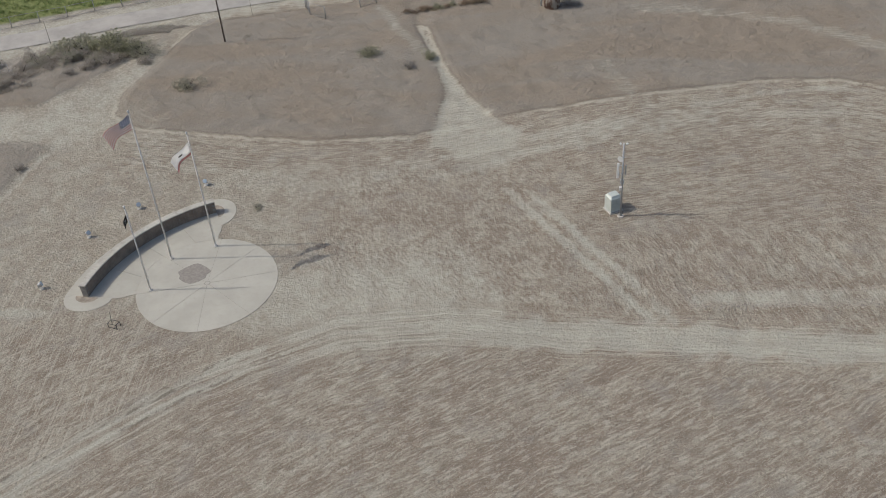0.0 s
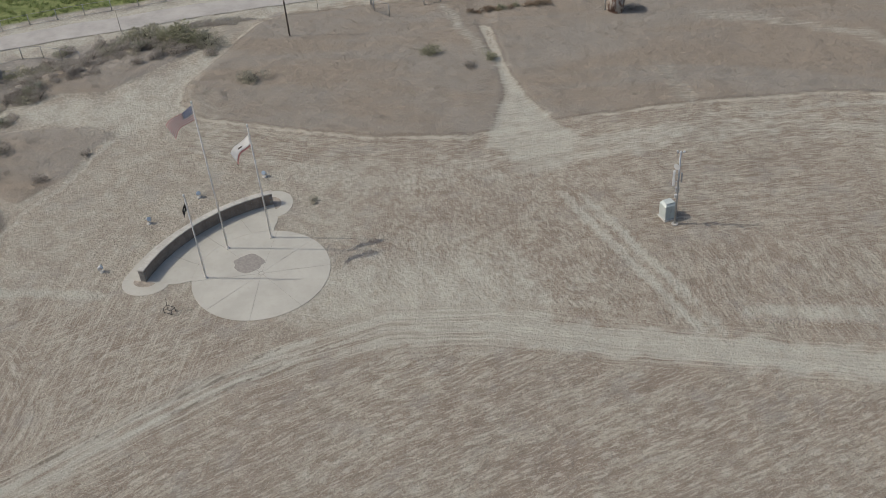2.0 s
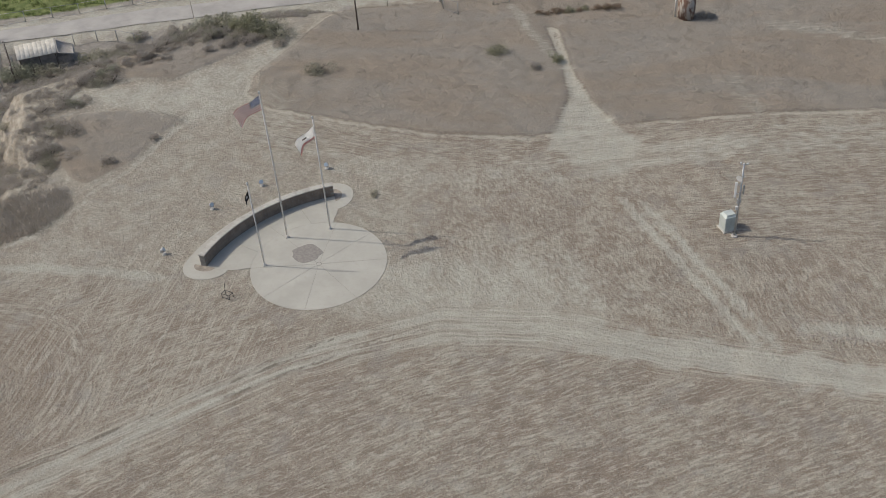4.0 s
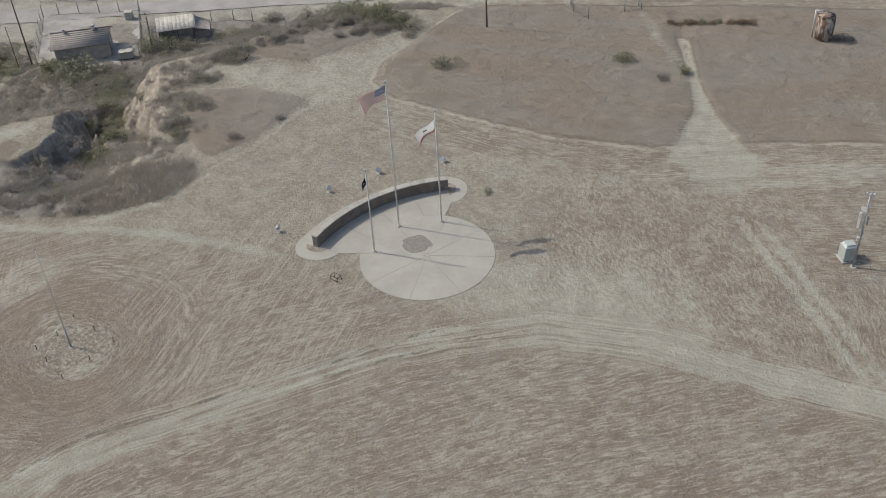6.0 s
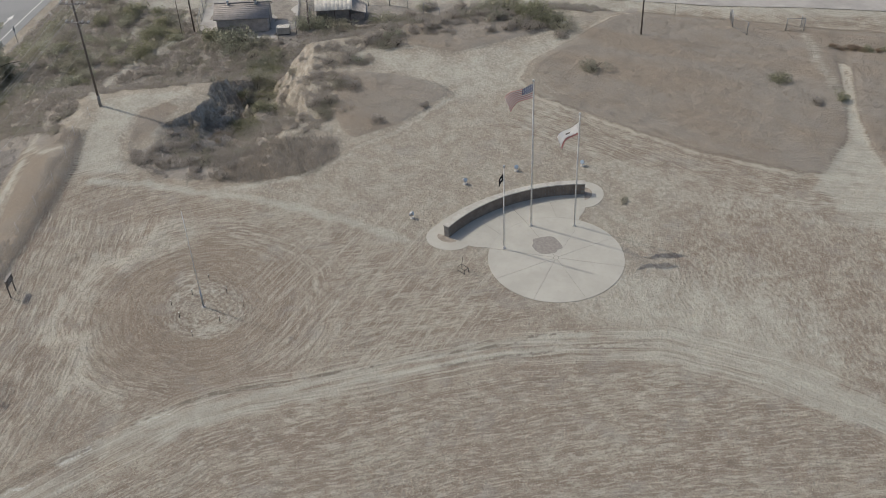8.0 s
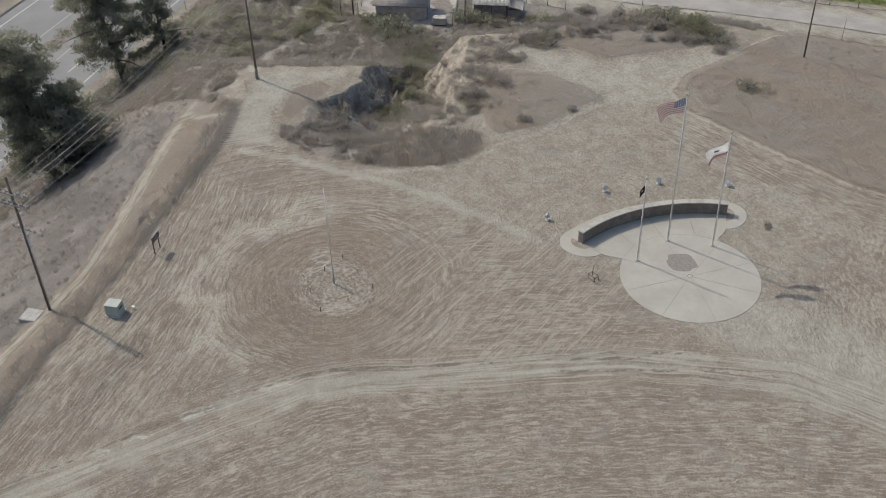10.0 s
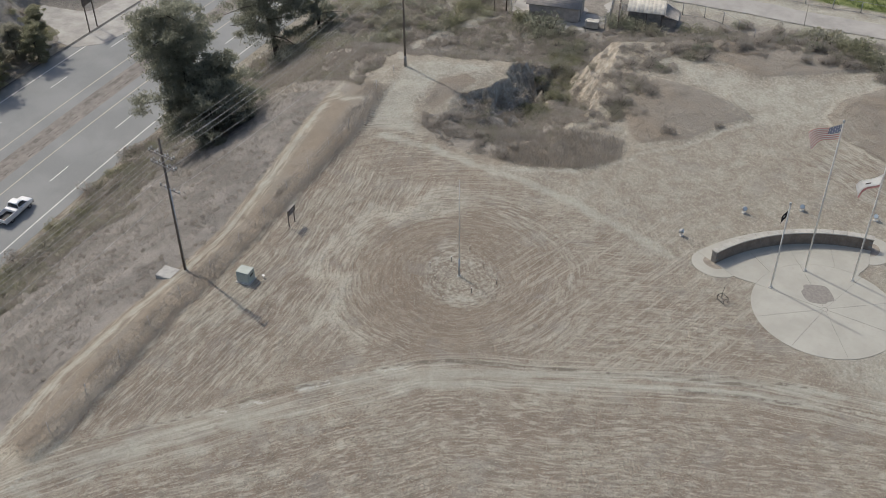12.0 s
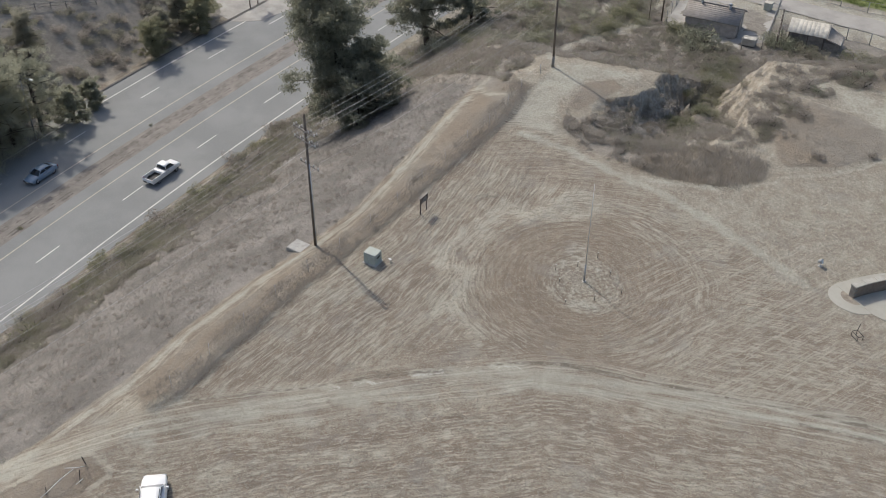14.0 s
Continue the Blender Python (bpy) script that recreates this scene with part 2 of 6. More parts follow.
CORNER = [(-51.4, -10.5), (-50.6, -7.4), (-48.4, -7.0), (-47.9, -9.0), (-48.8, -13), (-51, -17)]


def axis(lo, hi, step, fine_lo, fine_hi, fine):
    """Even steps between lo and hi, finer ones over one stretch, and ever longer ones out to the horizon."""
    outer, d, s = [], 0.0, step
    while d < 3400:
        s *= 1.35
        d += s
        outer.append(d)
    return np.r_[[lo - v for v in reversed(outer)], np.arange(lo, fine_lo, step), np.arange(fine_lo, fine_hi, fine), np.arange(fine_hi, hi + step / 2, step), [hi + v for v in outer]]


def grid_mesh(name, xs, ys, zs):
    nx, ny = len(xs), len(ys)
    gx, gy = np.meshgrid(xs, ys)
    verts = np.stack([gx, gy, zs], -1).reshape(-1, 3)
    k = np.arange(nx * ny).reshape(ny, nx)
    quads = np.stack([k[:-1, :-1], k[:-1, 1:], k[1:, 1:], k[1:, :-1]], -1).reshape(-1, 4)
    return raw_mesh(name, verts, quads)


def raw_mesh(name, verts, faces, smooth_shade=True):
    """A mesh from arrays: rows of three or four corners."""
    me = bpy.data.meshes.new(name)
    n, k = faces.shape
    me.vertices.add(len(verts))
    me.vertices.foreach_set("co", np.asarray(verts, np.float32).ravel())
    me.loops.add(n * k)
    me.loops.foreach_set("vertex_index", faces.astype(np.int32).ravel())
    me.polygons.add(n)
    me.polygons.foreach_set("loop_start", np.arange(0, n * k, k, dtype=np.int32))
    me.polygons.foreach_set("loop_total", np.full(n, k, np.int32))
    me.polygons.foreach_set("use_smooth", np.full(n, smooth_shade))
    me.update(calc_edges=True)
    return me


def layer(me, name, values):
    a = me.attributes.new(name, "FLOAT", "POINT")
    a.data.foreach_set("value", np.asarray(values, np.float32).ravel())


gx, gy = axis(-158, 50, 0.5, -80, -52, 0.28), axis(-24, 150, 0.5, 54, 94, 0.28)
X, Y = np.meshgrid(gx, gy)
Z = height(X, Y)
# the horizon's hills, far out
Z = Z + 20 * smooth(np.hypot(X + 50, Y - 50), 500, 2500)
ground = new("ground", grid_mesh("ground", gx, gy, Z))
tagged(ground, "dry mown hilltop field of straw and pale dirt", "ground", kind="structure")


def near(pts, width, soft):
    d, _ = to_line(X, Y, pts)
    d = d + 0.35 * soft * waves(X, Y, 4.0, 11, 3)
    return 1 - smooth(d, width, width + soft)


d_main, a_main = to_line(X, Y, MAINROAD)
r_mast = np.hypot(X - MAST[0], Y - MAST[1])
share = slope_share(X, Y)
wob = waves(X, Y, 9.0, 7, 3)
d_edge, a_edge = to_line(X, Y, EDGE)
r_apron = np.hypot((X + 5) / 1.5, Y - 52.5)
dirt = np.maximum.reduce([
    near(MAINROAD, 0.5, 2.4) * (0.4 + 0.6 * smooth(X, -4, 5) + 0.32 * smooth(-X, 28, 40) + 0.22 * wob), near(MAINROAD[15:], 1.1, 0.45) * 1.05,
    near(SLOPE_TRAIL, 0.18, 0.34) * 0.9, near(PLAZA_TRAIL, 0.3, 0.6) * 0.85, near(HEAD_TRAIL, 0.12, 0.45) * 0.8, near(FORK_2, 0.3, 0.9) * 0.6, near(SCRUB_TRAIL, 0.3, 0.5) * 0.85,
    patch(X, Y, [(-1.7, 92.5), (-0.9, 92.5), (2.4, 85.3), (5.2, 81), (8, 78), (4, 74), (-2, 76), (-1.2, 82.0), (-0.5, 86.5)], 0.5) * 0.95,
    near(CROSS, 0.8, 3.4) * 0.42, near(CROSS[3:6], 0.8, 2.6) * 0.6, near(TRAIL_FORK, 0.2, 0.4) * 0.85,
    near([(25.9, 81.8), (31.1, 83.5), (38.4, 84.7), (45.1, 83.6), (60, 78)], 0.2, 0.7) * 0.6,
    near(TRACK_A, 0.3, 0.4) * 0.85, near(TRACK_B, 0.3, 0.4) * 0.85, patch(X, Y, CLODS, 0.35) * (0.5 + 0.35 * (1 - smooth(np.abs(X - 27), 4, 9))),
    near(RUT_A, 0.2, 0.5) * 0.9, near(RUT_B, 0.2, 0.5) * 0.9, near([(16.6, 92), (18, 88.5), (19.2, 84.8)], 0.5, 1.2) * 0.45, near([(22, 105), (29.6, 103.5), (39.4, 99.6), (48.2, 92.6), (60, 84)], 0.4, 1.6) * 0.5,
    near(BARE, 0.2, 0.4) * (0.25 + 1.3 * smooth(waves(X, Y, 5.0, 13, 2), -0.1, 0.4)), patch(X, Y, LOT, 2.5) * 0.72, patch(X, Y, SPUR, 0.9) * 0.88, 0.8 * (1 - smooth(r_apron + wob, 3.5, 11)), 0.85 * (1 - smooth(np.hypot(X - 4, Y - 76), 2.5, 6)),
    0.36 * (1 - smooth(np.maximum(np.abs(X - MAST[0] + 0.3 * (Y - MAST[1])), np.abs(Y - MAST[1])) + 0.7 * wob, 3.0, 4.2)), 0.14 * near([(-69, 47.5), (-62, 38), (-56, 20), (-53.5, 6)], 1.0, 3.2), 0.2 * near([(-60, 41), (-54, 46), (-46, 47)], 1.2, 3.0),
    0.55 * near([(-53, -10), (-52.5, -5), (-51, -0.5)], 1.4, 1.4),
    0.85 * near(FAR_ROAD, 3.0, 5.0), 0.8 * patch(X, Y, [(-102, 82), (-94, 88), (-95, 100), (-100, 116), (-110, 112)], 2.0)])
tall = np.maximum.reduce([patch(X, Y, TALL_N), patch(X, Y, TALL_NE), patch(X, Y, TALL_W), patch(X, Y, TALL_R), patch(X, Y, TALL_FAR, 1.5), patch(X, Y, TALL_S, 0.8), patch(X, Y, CORNER), patch(X, Y, SCRUB_S, 0.6) * smooth(X + 1.6 * wob, -60, -57)])
tall_in = np.full(X.shape, -50.0)
for pts in (TALL_N, TALL_NE, TALL_FAR, CORNER):
    d = to_line(X, Y, pts + pts[:1])[0]
    tall_in = np.maximum(tall_in, np.where(inside(X, Y, pts), d, -d))
bank = smooth(share, 0.0, 0.06) * (1 - smooth(share, 0.97, 1.02)) * (1 - near(SLOPE_TRAIL, 0.3, 0.7))
tall = np.maximum(tall, np.maximum(bank * 0.9, fence_strip(X, Y))) * (1 - 0.9 * dirt)
rim_n = smooth(-Z, 0.3, 1.0) * (X > rail_x(Y) - 30) * (Y > 50) * (share < 0.97)
scrub = np.clip(np.maximum.reduce([bank * 0.06, rim_n * (X < -36), patch(X, Y, SCRUB_S, 1.0) * (1 - smooth(X + 1.6 * wob, -60, -57)), (share > 1.02) * smooth(road_edge(Y) - 30.6 - X, 0, 2)]), 0, 1) * (1 - dirt)
gz_y, gz_x = np.gradient(Z, gy, gx)
steep = smooth(np.hypot(gz_x, gz_y), 0.7, 1.15)
crop = patch(X, Y, CROP, 0.5)
# mowing directions: along the road, round the mast, fanning from the fork, and across the east
south = smooth(np.interp(X, [p[0] for p in MAINROAD], [p[1] for p in MAINROAD]) - Y + wob, -1.5, 1.5) * (Y < 60)
d_row, a_row = to_line(X, Y, ROW_LINE)
ring = (1 - smooth(r_mast + 2.2 * wob, 9.5, 14.5)) * (1 - south)
w_road = np.maximum(south, (1 - smooth(X + wob, -22, -12)) * (1 - smooth(Y + wob, 48, 54))) * (1 - ring)
w_bank = smooth(-X + wob, 43, 50) * (1 - south) * (1 - ring) * (1 - smooth(Y + 2 * wob, 38, 50))
w_road = w_road * (1 - w_bank)
rest = np.clip(1 - w_road - ring - w_bank, 0, 1)
w_far = rest * np.maximum(smooth(X + wob, 8, 15) * smooth(Y + wob, 59, 64), smooth(Y + wob, 70, 75) * smooth(X, -38, -32))
w_east = np.clip(rest * smooth(X + wob, 12, 17) - w_far, 0, 1)
w_fan = np.clip(rest - w_far - w_east, 0, 1) * smooth(X + wob, -16, -8)
w_open = np.clip(rest - w_far - w_east - w_fan, 0, 1)
w_main = 1 - smooth(d_main + 0.8 * wob, 1.2, 3.6)
w_road, w_bank, ring, w_far, w_east, w_fan, w_open = [w * (1 - w_main) for w in (w_road, w_bank, ring, w_far, w_east, w_fan, w_open)]
bend = 0.2 * wob + 0.06 * waves(X, Y, 2.5, 8, 3)
for name, values in (("dirt", dirt), ("tall", tall), ("bank", bank), ("scrub", scrub), ("steep", steep), ("crop", crop), ("across", d_row + bend), ("along", a_row), ("round", r_mast + 0.7 * bend), ("turned", 11 * (X - MAST[0]) / np.maximum(r_mast, 0.5)), ("turned_y", 11 * (Y - MAST[1]) / np.maximum(r_mast, 0.5)), ("bend", bend),
                     ("worn", smooth(r_mast + wob, 3.0, 4.4) * (1 - smooth(r_mast + 1.2 * wob, 7.5, 11))), ("rut", np.minimum.reduce([to_line(X, Y, line)[0] for line in (RUT_N, [(-25.6, 39.3), (-20.0, 43.7), (-16.5, 46.0)], [(-23.5, 38.4), (-18.8, 42.0), (-15.5, 44.2)])]) + 0.08 * wob), ("tall_in", tall_in), ("bare", to_line(X, Y, BARE)[0] + 0.12 * wob), ("main", d_main + 0.5 * bend), ("main_run", a_main), ("w_main", w_main), ("w_bank", w_bank), ("rim", X - rail_x(Y) + bend), ("edge_off", d_edge + bend), ("edge_run", a_edge), ("scratch", (1 - smooth(np.hypot(X + 33, Y - 46), 9, 17)) * (1 - south)), ("w_road", w_road), ("w_ring", ring), ("w_far", w_far), ("w_east", w_east), ("w_fan", w_fan), ("w_open", w_open)):
    layer(ground.data, name, values)

m = Mat("dry_field", 0.95, 0.0, 0.1)


def sum_of(*terms):
    total = None
    for value, w in terms:
        term = m.math("MULTIPLY", value, w)
        total = term if total is None else m.math("ADD", total, term)
    return total


def streaks(u, v, seed, across, length, detail, rough, w=None):
    cv = m.n("CombineXYZ")
    m.link(m.math("MULTIPLY", u, across), cv.inputs[0])
    m.link(m.math("MULTIPLY", v, length), cv.inputs[1])
    if w is None:
        cv.inputs[2].default_value = seed
    else:
        m.link(m.math("ADD", m.math("MULTIPLY", w, length), seed), cv.inputs[2])
    return m.noise(1.0, detail, rough, cv.outputs[0])


xyz = m.n("SeparateXYZ")
m.link(m.coords(), xyz.inputs[0])
px, py, wavy = xyz.outputs[0], xyz.outputs[1], m.attr("bend")
# weight, across, along, and how fine the broad and the narrow streaks are both ways
fields = (("w_main", m.attr("main"), m.attr("main_run"), (0.9, 0.03), (4.6, 0.12)), ("w_road", m.attr("across"), m.attr("along"), (0.6, 0.09), (4.4, 0.75)),
          ("w_bank", m.attr("rim"), py, (0.85, 0.07), (4.2, 0.5)), ("w_ring", m.attr("round"), m.attr("turned"), (0.75, 0.1), (4.2, 0.6)),
          ("w_far", m.attr("edge_off"), m.attr("edge_run"), (0.75, 0.07), (4.4, 0.6)), ("w_east", sum_of((px, 1.0), (py, 0.3), (wavy, 1.0)), py, (0.6, 0.13), (4.0, 0.8)),
          ("w_fan", sum_of((px, 0.86), (py, 0.5), (wavy, 1.0)), sum_of((px, -0.5), (py, 0.86)), (0.5, 0.2), (3.8, 1.4)), ("w_open", sum_of((px, 0.64), (py, 0.77), (wavy, 1.0)), sum_of((px, -0.77), (py, 0.64)), (0.4, 0.28), (3.6, 2.2)))
rows_big = sum_of(*[(streaks(u, v, 3.0 * k, *big, 5, 0.62, m.attr("turned_y") if w == "w_ring" else None), m.attr(w)) for k, (w, u, v, big, thin) in enumerate(fields)])
rows_fine = sum_of(*[(streaks(u, v, 3.0 * k + 50, *thin, 3, 0.5, m.attr("turned_y") if w == "w_ring" else None), m.attr(w)) for k, (w, u, v, big, thin) in enumerate(fields)])
rowy = sum_of((m.attr("w_main"), 0.8), (m.attr("w_road"), 0.8), (m.attr("w_bank"), 0.8), (m.attr("w_ring"), 0.9), (m.attr("w_far"), 0.5), (m.attr("w_east"), 0.4), (m.attr("w_fan"), 0.4), (m.attr("w_open"), 0.3))
broad = m.noise(0.07, 4, 0.6)
blotch = m.noise(0.22, 6, 0.68, None, 0.6)
mid = m.noise(0.7, 6, 0.72, None, 0.8)
fine = m.noise(3.6, 4, 0.6, None, 0.4)
speck = m.noise(8.0, 4, 0.75)
grain = m.noise(17.0, 3, 0.8)

sway = m.math("MULTIPLY", mid, 5.0)
bands = sum_of(*[(m.math("MULTIPLY", m.math("SINE", m.math("ADD", m.math("MULTIPLY", u, turns), sway)), deep), m.attr(w)) for (turns, deep), (w, u, v, big, thin) in zip(((9.0, 1.3), (5.6, 1.2), (6.6, 1.5), (7.4, 1.8), (5.4, 1.2), (3.6, 1.0), (4.0, 0.4), (0.0, 0.0)), fields)])
bands = m.math("MULTIPLY", bands, m.ramp(blotch, 0.38, 0.56))
unrowy = m.math("SUBTRACT", 1.0, rowy)
rows = m.math("ADD", m.math("MULTIPLY", rows_big, rowy), m.math("MULTIPLY", mid, unrowy))
tone = m.math("ADD", sum_of((rows, 0.32), (mid, 0.2), (blotch, 0.18), (fine, 0.3)), m.math("MULTIPLY", bands, 0.016))
straw = m.mix(m.ramp(tone, 0.435, 0.57), (0.212, 0.174, 0.136), (0.35, 0.327, 0.262))
straw = m.mix(m.math("MULTIPLY", m.ramp(broad, 0.42, 0.62), 0.22), straw, (0.252, 0.212, 0.168))
straw = m.mix(m.math("MULTIPLY", m.ramp(rows_fine, 0.53, 0.62), m.math("ADD", 0.3, m.math("MULTIPLY", rowy, 0.35))), straw, (0.43, 0.403, 0.33))
straw = m.mix(m.math("MULTIPLY", m.ramp(rows_fine, 0.47, 0.38), m.math("ADD", 0.2, m.math("MULTIPLY", rowy, 0.35))), straw, (0.16, 0.133, 0.104))
straw = m.mix(m.math("MULTIPLY", m.attr("worn"), 0.6), straw, (0.21, 0.168, 0.125))


def lines(turn, lo, hi):
    """Sparse wheel scratches, bent a little."""
    mp = m.n("Mapping")
    mp.inputs["Rotation"].default_value = (0, 0, radians(turn))
    mp.inputs["Scale"].default_value = (3.6, 0.2, 1.0)
    m.link(m.coords(), mp.inputs["Vector"])
    return m.ramp(m.noise(1.0, 3, 0.55, mp.outputs[0], 0.9), lo, hi)


for turn in (25, -48, 70):
    straw = m.mix(m.math("MULTIPLY", m.math("MULTIPLY", lines(turn, 0.57, 0.63), 0.5), m.attr("scratch")), straw, (0.41, 0.385, 0.315))
    straw = m.mix(m.math("MULTIPLY", m.math("MULTIPLY", lines(turn + 17, 0.58, 0.68), 0.3), m.attr("scratch")), straw, (0.185, 0.15, 0.118))
straw = m.mix(m.math("MULTIPLY", m.ramp(fine, 0.5, 0.64), 0.6), straw, (0.165, 0.136, 0.106))
straw = m.mix(m.math("MULTIPLY", m.ramp(speck, 0.52, 0.64), 0.42), straw, (0.45, 0.42, 0.342))
straw = m.mix(m.math("MULTIPLY", m.ramp(grain, 0.48, 0.38), 0.2), straw, (0.155, 0.128, 0.1))
pale = m.mix(m.ramp(sum_of((rows_big, 0.5), (mid, 0.5)), 0.4, 0.6), (0.325, 0.311, 0.256), (0.39, 0.378, 0.316))
pale = m.mix(m.math("MULTIPLY", m.ramp(rows_fine, 0.5, 0.7), 0.35), pale, (0.445, 0.425, 0.36))
pale = m.mix(m.math("MULTIPLY", m.ramp(fine, 0.5, 0.66), 0.45), pale, (0.265, 0.232, 0.182))
pale = m.mix(m.math("MULTIPLY", m.ramp(grain, 0.48, 0.36), 0.15), pale, (0.22, 0.192, 0.152))
drift = m.n("Mapping")
drift.inputs["Scale"].default_value = (0.035, 0.13, 1.0)
m.link(m.coords(), drift.inputs["Vector"])
brown = m.mix(m.ramp(m.noise(1.0, 5, 0.6, drift.outputs[0], 0.5), 0.4, 0.62), (0.25, 0.213, 0.167), (0.252, 0.23, 0.194))
brown = m.mix(m.math("MULTIPLY", m.ramp(m.noise(0.25, 4, 0.6), 0.58, 0.75), 0.3), brown, (0.33, 0.3, 0.245))
brown = m.mix(m.math("MULTIPLY", m.ramp(fine, 0.45, 0.7), 0.25), brown, (0.2, 0.17, 0.137))
brown = m.mix(m.math("MULTIPLY", m.ramp(speck, 0.5, 0.7), 0.3), brown, (0.33, 0.3, 0.252))
litter = m.mix(m.ramp(mid, 0.35, 0.65), (0.22, 0.203, 0.175), (0.29, 0.268, 0.232))
litter = m.mix(m.math("MULTIPLY", m.ramp(fine, 0.5, 0.68), 0.4), litter, (0.18, 0.155, 0.123))
cliff = m.mix(m.ramp(m.noise(0.9, 6, 0.7), 0.35, 0.68), (0.26, 0.226, 0.18), (0.44, 0.405, 0.335))
cliff = m.mix(m.math("MULTIPLY", m.ramp(m.noise(2.2, 6, 0.75), 0.5, 0.6), 0.55), cliff, (0.2, 0.168, 0.128))
green = m.mix(m.ramp(m.noise(0.9, 4), 0.35, 0.65), (0.11, 0.14, 0.05), (0.19, 0.21, 0.085))
edge = m.math("MULTIPLY", m.math("SUBTRACT", mid, 0.5), 1.3)
ruts = sum_of((m.math("SUBTRACT", rows_fine, 0.5), 1.4), (m.math("SUBTRACT", rows_big, 0.5), 0.8), (m.math("SUBTRACT", fine, 0.5), 0.7))


def share_of(name, lo=0.25, hi=0.75, by=None):
    return m.ramp(m.math("ADD", m.attr(name), by or edge), lo, hi)


straw = m.mix(m.math("MULTIPLY", m.attr("w_open"), 0.3), straw, pale)
straw = m.mix(m.math("MULTIPLY", m.ramp(m.noise(0.3, 5, 0.6), 0.54, 0.66), 0.35), straw, (0.245, 0.232, 0.205))
col = m.mix(share_of("tall", 0.35, 0.65, m.math("MULTIPLY", edge, 0.45)), straw, brown)
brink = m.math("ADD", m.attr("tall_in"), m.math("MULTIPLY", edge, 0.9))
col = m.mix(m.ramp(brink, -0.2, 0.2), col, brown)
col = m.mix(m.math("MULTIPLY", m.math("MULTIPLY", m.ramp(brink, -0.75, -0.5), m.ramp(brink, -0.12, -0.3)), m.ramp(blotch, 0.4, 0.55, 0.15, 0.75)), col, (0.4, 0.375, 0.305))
# shade at the tall grass's edge, painted into the colour as a thin dark line
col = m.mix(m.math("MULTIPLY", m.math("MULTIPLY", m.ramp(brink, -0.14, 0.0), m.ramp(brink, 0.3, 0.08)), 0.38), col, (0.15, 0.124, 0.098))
grey = m.mix(m.ramp(m.noise(0.16, 6, 0.66), 0.38, 0.62), (0.165, 0.154, 0.138), (0.256, 0.239, 0.215))
col = m.mix(share_of("bank"), col, grey)
col = m.mix(share_of("scrub"), col, litter)
col = m.mix(share_of("dirt", 0.1, 1.0, ruts), col, pale)
col = m.mix(m.math("MULTIPLY", m.ramp(m.attr("bare"), 0.32, 0.14), m.ramp(mid, 0.5, 0.6)), col, (0.46, 0.445, 0.39))
col = m.mix(m.math("MULTIPLY", m.math("MULTIPLY", m.ramp(m.attr("rut"), 0.24, 0.06), 0.8), m.ramp(mid, 0.4, 0.55)), col, (0.14, 0.12, 0.097))
col = m.mix(share_of("steep"), col, cliff)
col = m.mix(m.attr("crop"), col, green)
m.color(col)
m.bump(m.math("ADD", m.math("ADD", fine, m.math("MULTIPLY", speck, 0.6)), m.math("MULTIPLY", rows_fine, 0.6)), 0.9, 0.16)
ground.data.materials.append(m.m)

# ---- shared builders ----
def part(name, bm, material, parent, label=""):
    """Links a bmesh, or a mesh, as one part under a thing."""
    me = bm
    if isinstance(bm, bmesh.types.BMesh):
        me = bpy.data.meshes.new(name)
        bm.to_mesh(me)
        bm.free()
    if material is not None and not me.materials:
        me.materials.append(material)
    ob = new(name, me)
    ob.parent = parent
    if label:
        tagged(ob, label)
    return ob


def thing(name, at, label, category, group="", turn=0.0, kind=""):
    ob = new(name)
    ob.empty_display_size = 0.2
    ob.matrix_world = pose(*at, 0, 0, turn)
    return tagged(ob, label, category, group, kind)


def box(size, at=(0, 0, 0), bevel=0.0, bm=None, turn=0.0):
    """A block that stands on at, with rounded edges."""
    own = bmesh.new()
    bmesh.ops.create_cube(own, size=1.0)
    bmesh.ops.scale(own, verts=own.verts, vec=size)
    if bevel:
        bmesh.ops.bevel(own, geom=own.edges[:], offset=bevel, segments=1, affect="EDGES")
    bmesh.ops.transform(own, verts=own.verts, matrix=pose(at[0], at[1], at[2] + size[2] / 2, 0, 0, turn))
    return join(own, bm)


def join(own, bm):
    if bm is None:
        return own
    me = bpy.data.meshes.new("tmp")
    own.to_mesh(me)
    own.free()
    bm.from_mesh(me)
    bpy.data.meshes.remove(me)
    return bm


def rod(a, b, r0, r1=None, sides=10, bm=None):
    """A tapered round bar from a to b."""
    own = bmesh.new()
    a, b = Vector(a), Vector(b)
    bmesh.ops.create_cone(own, cap_ends=True, segments=sides, radius1=r0, radius2=r0 if r1 is None else r1, depth=(b - a).length)
    m4 = Matrix.Translation((a + b) / 2) @ (b - a).to_track_quat("Z", "Y").to_matrix().to_4x4()
    bmesh.ops.transform(own, verts=own.verts, matrix=m4)
    for f in own.faces:
        f.smooth = len(f.verts) == 4
    return join(own, bm)


def ball(at, r, bm=None, squash=1.0, u=10, v=7):
    own = bmesh.new()
    bmesh.ops.create_uvsphere(own, u_segments=u, v_segments=v, radius=r)
    bmesh.ops.transform(own, verts=own.verts, matrix=Matrix.Translation(at) @ Matrix.Diagonal((1, 1, squash, 1)))
    for f in own.faces:
        f.smooth = True
    return join(own, bm)


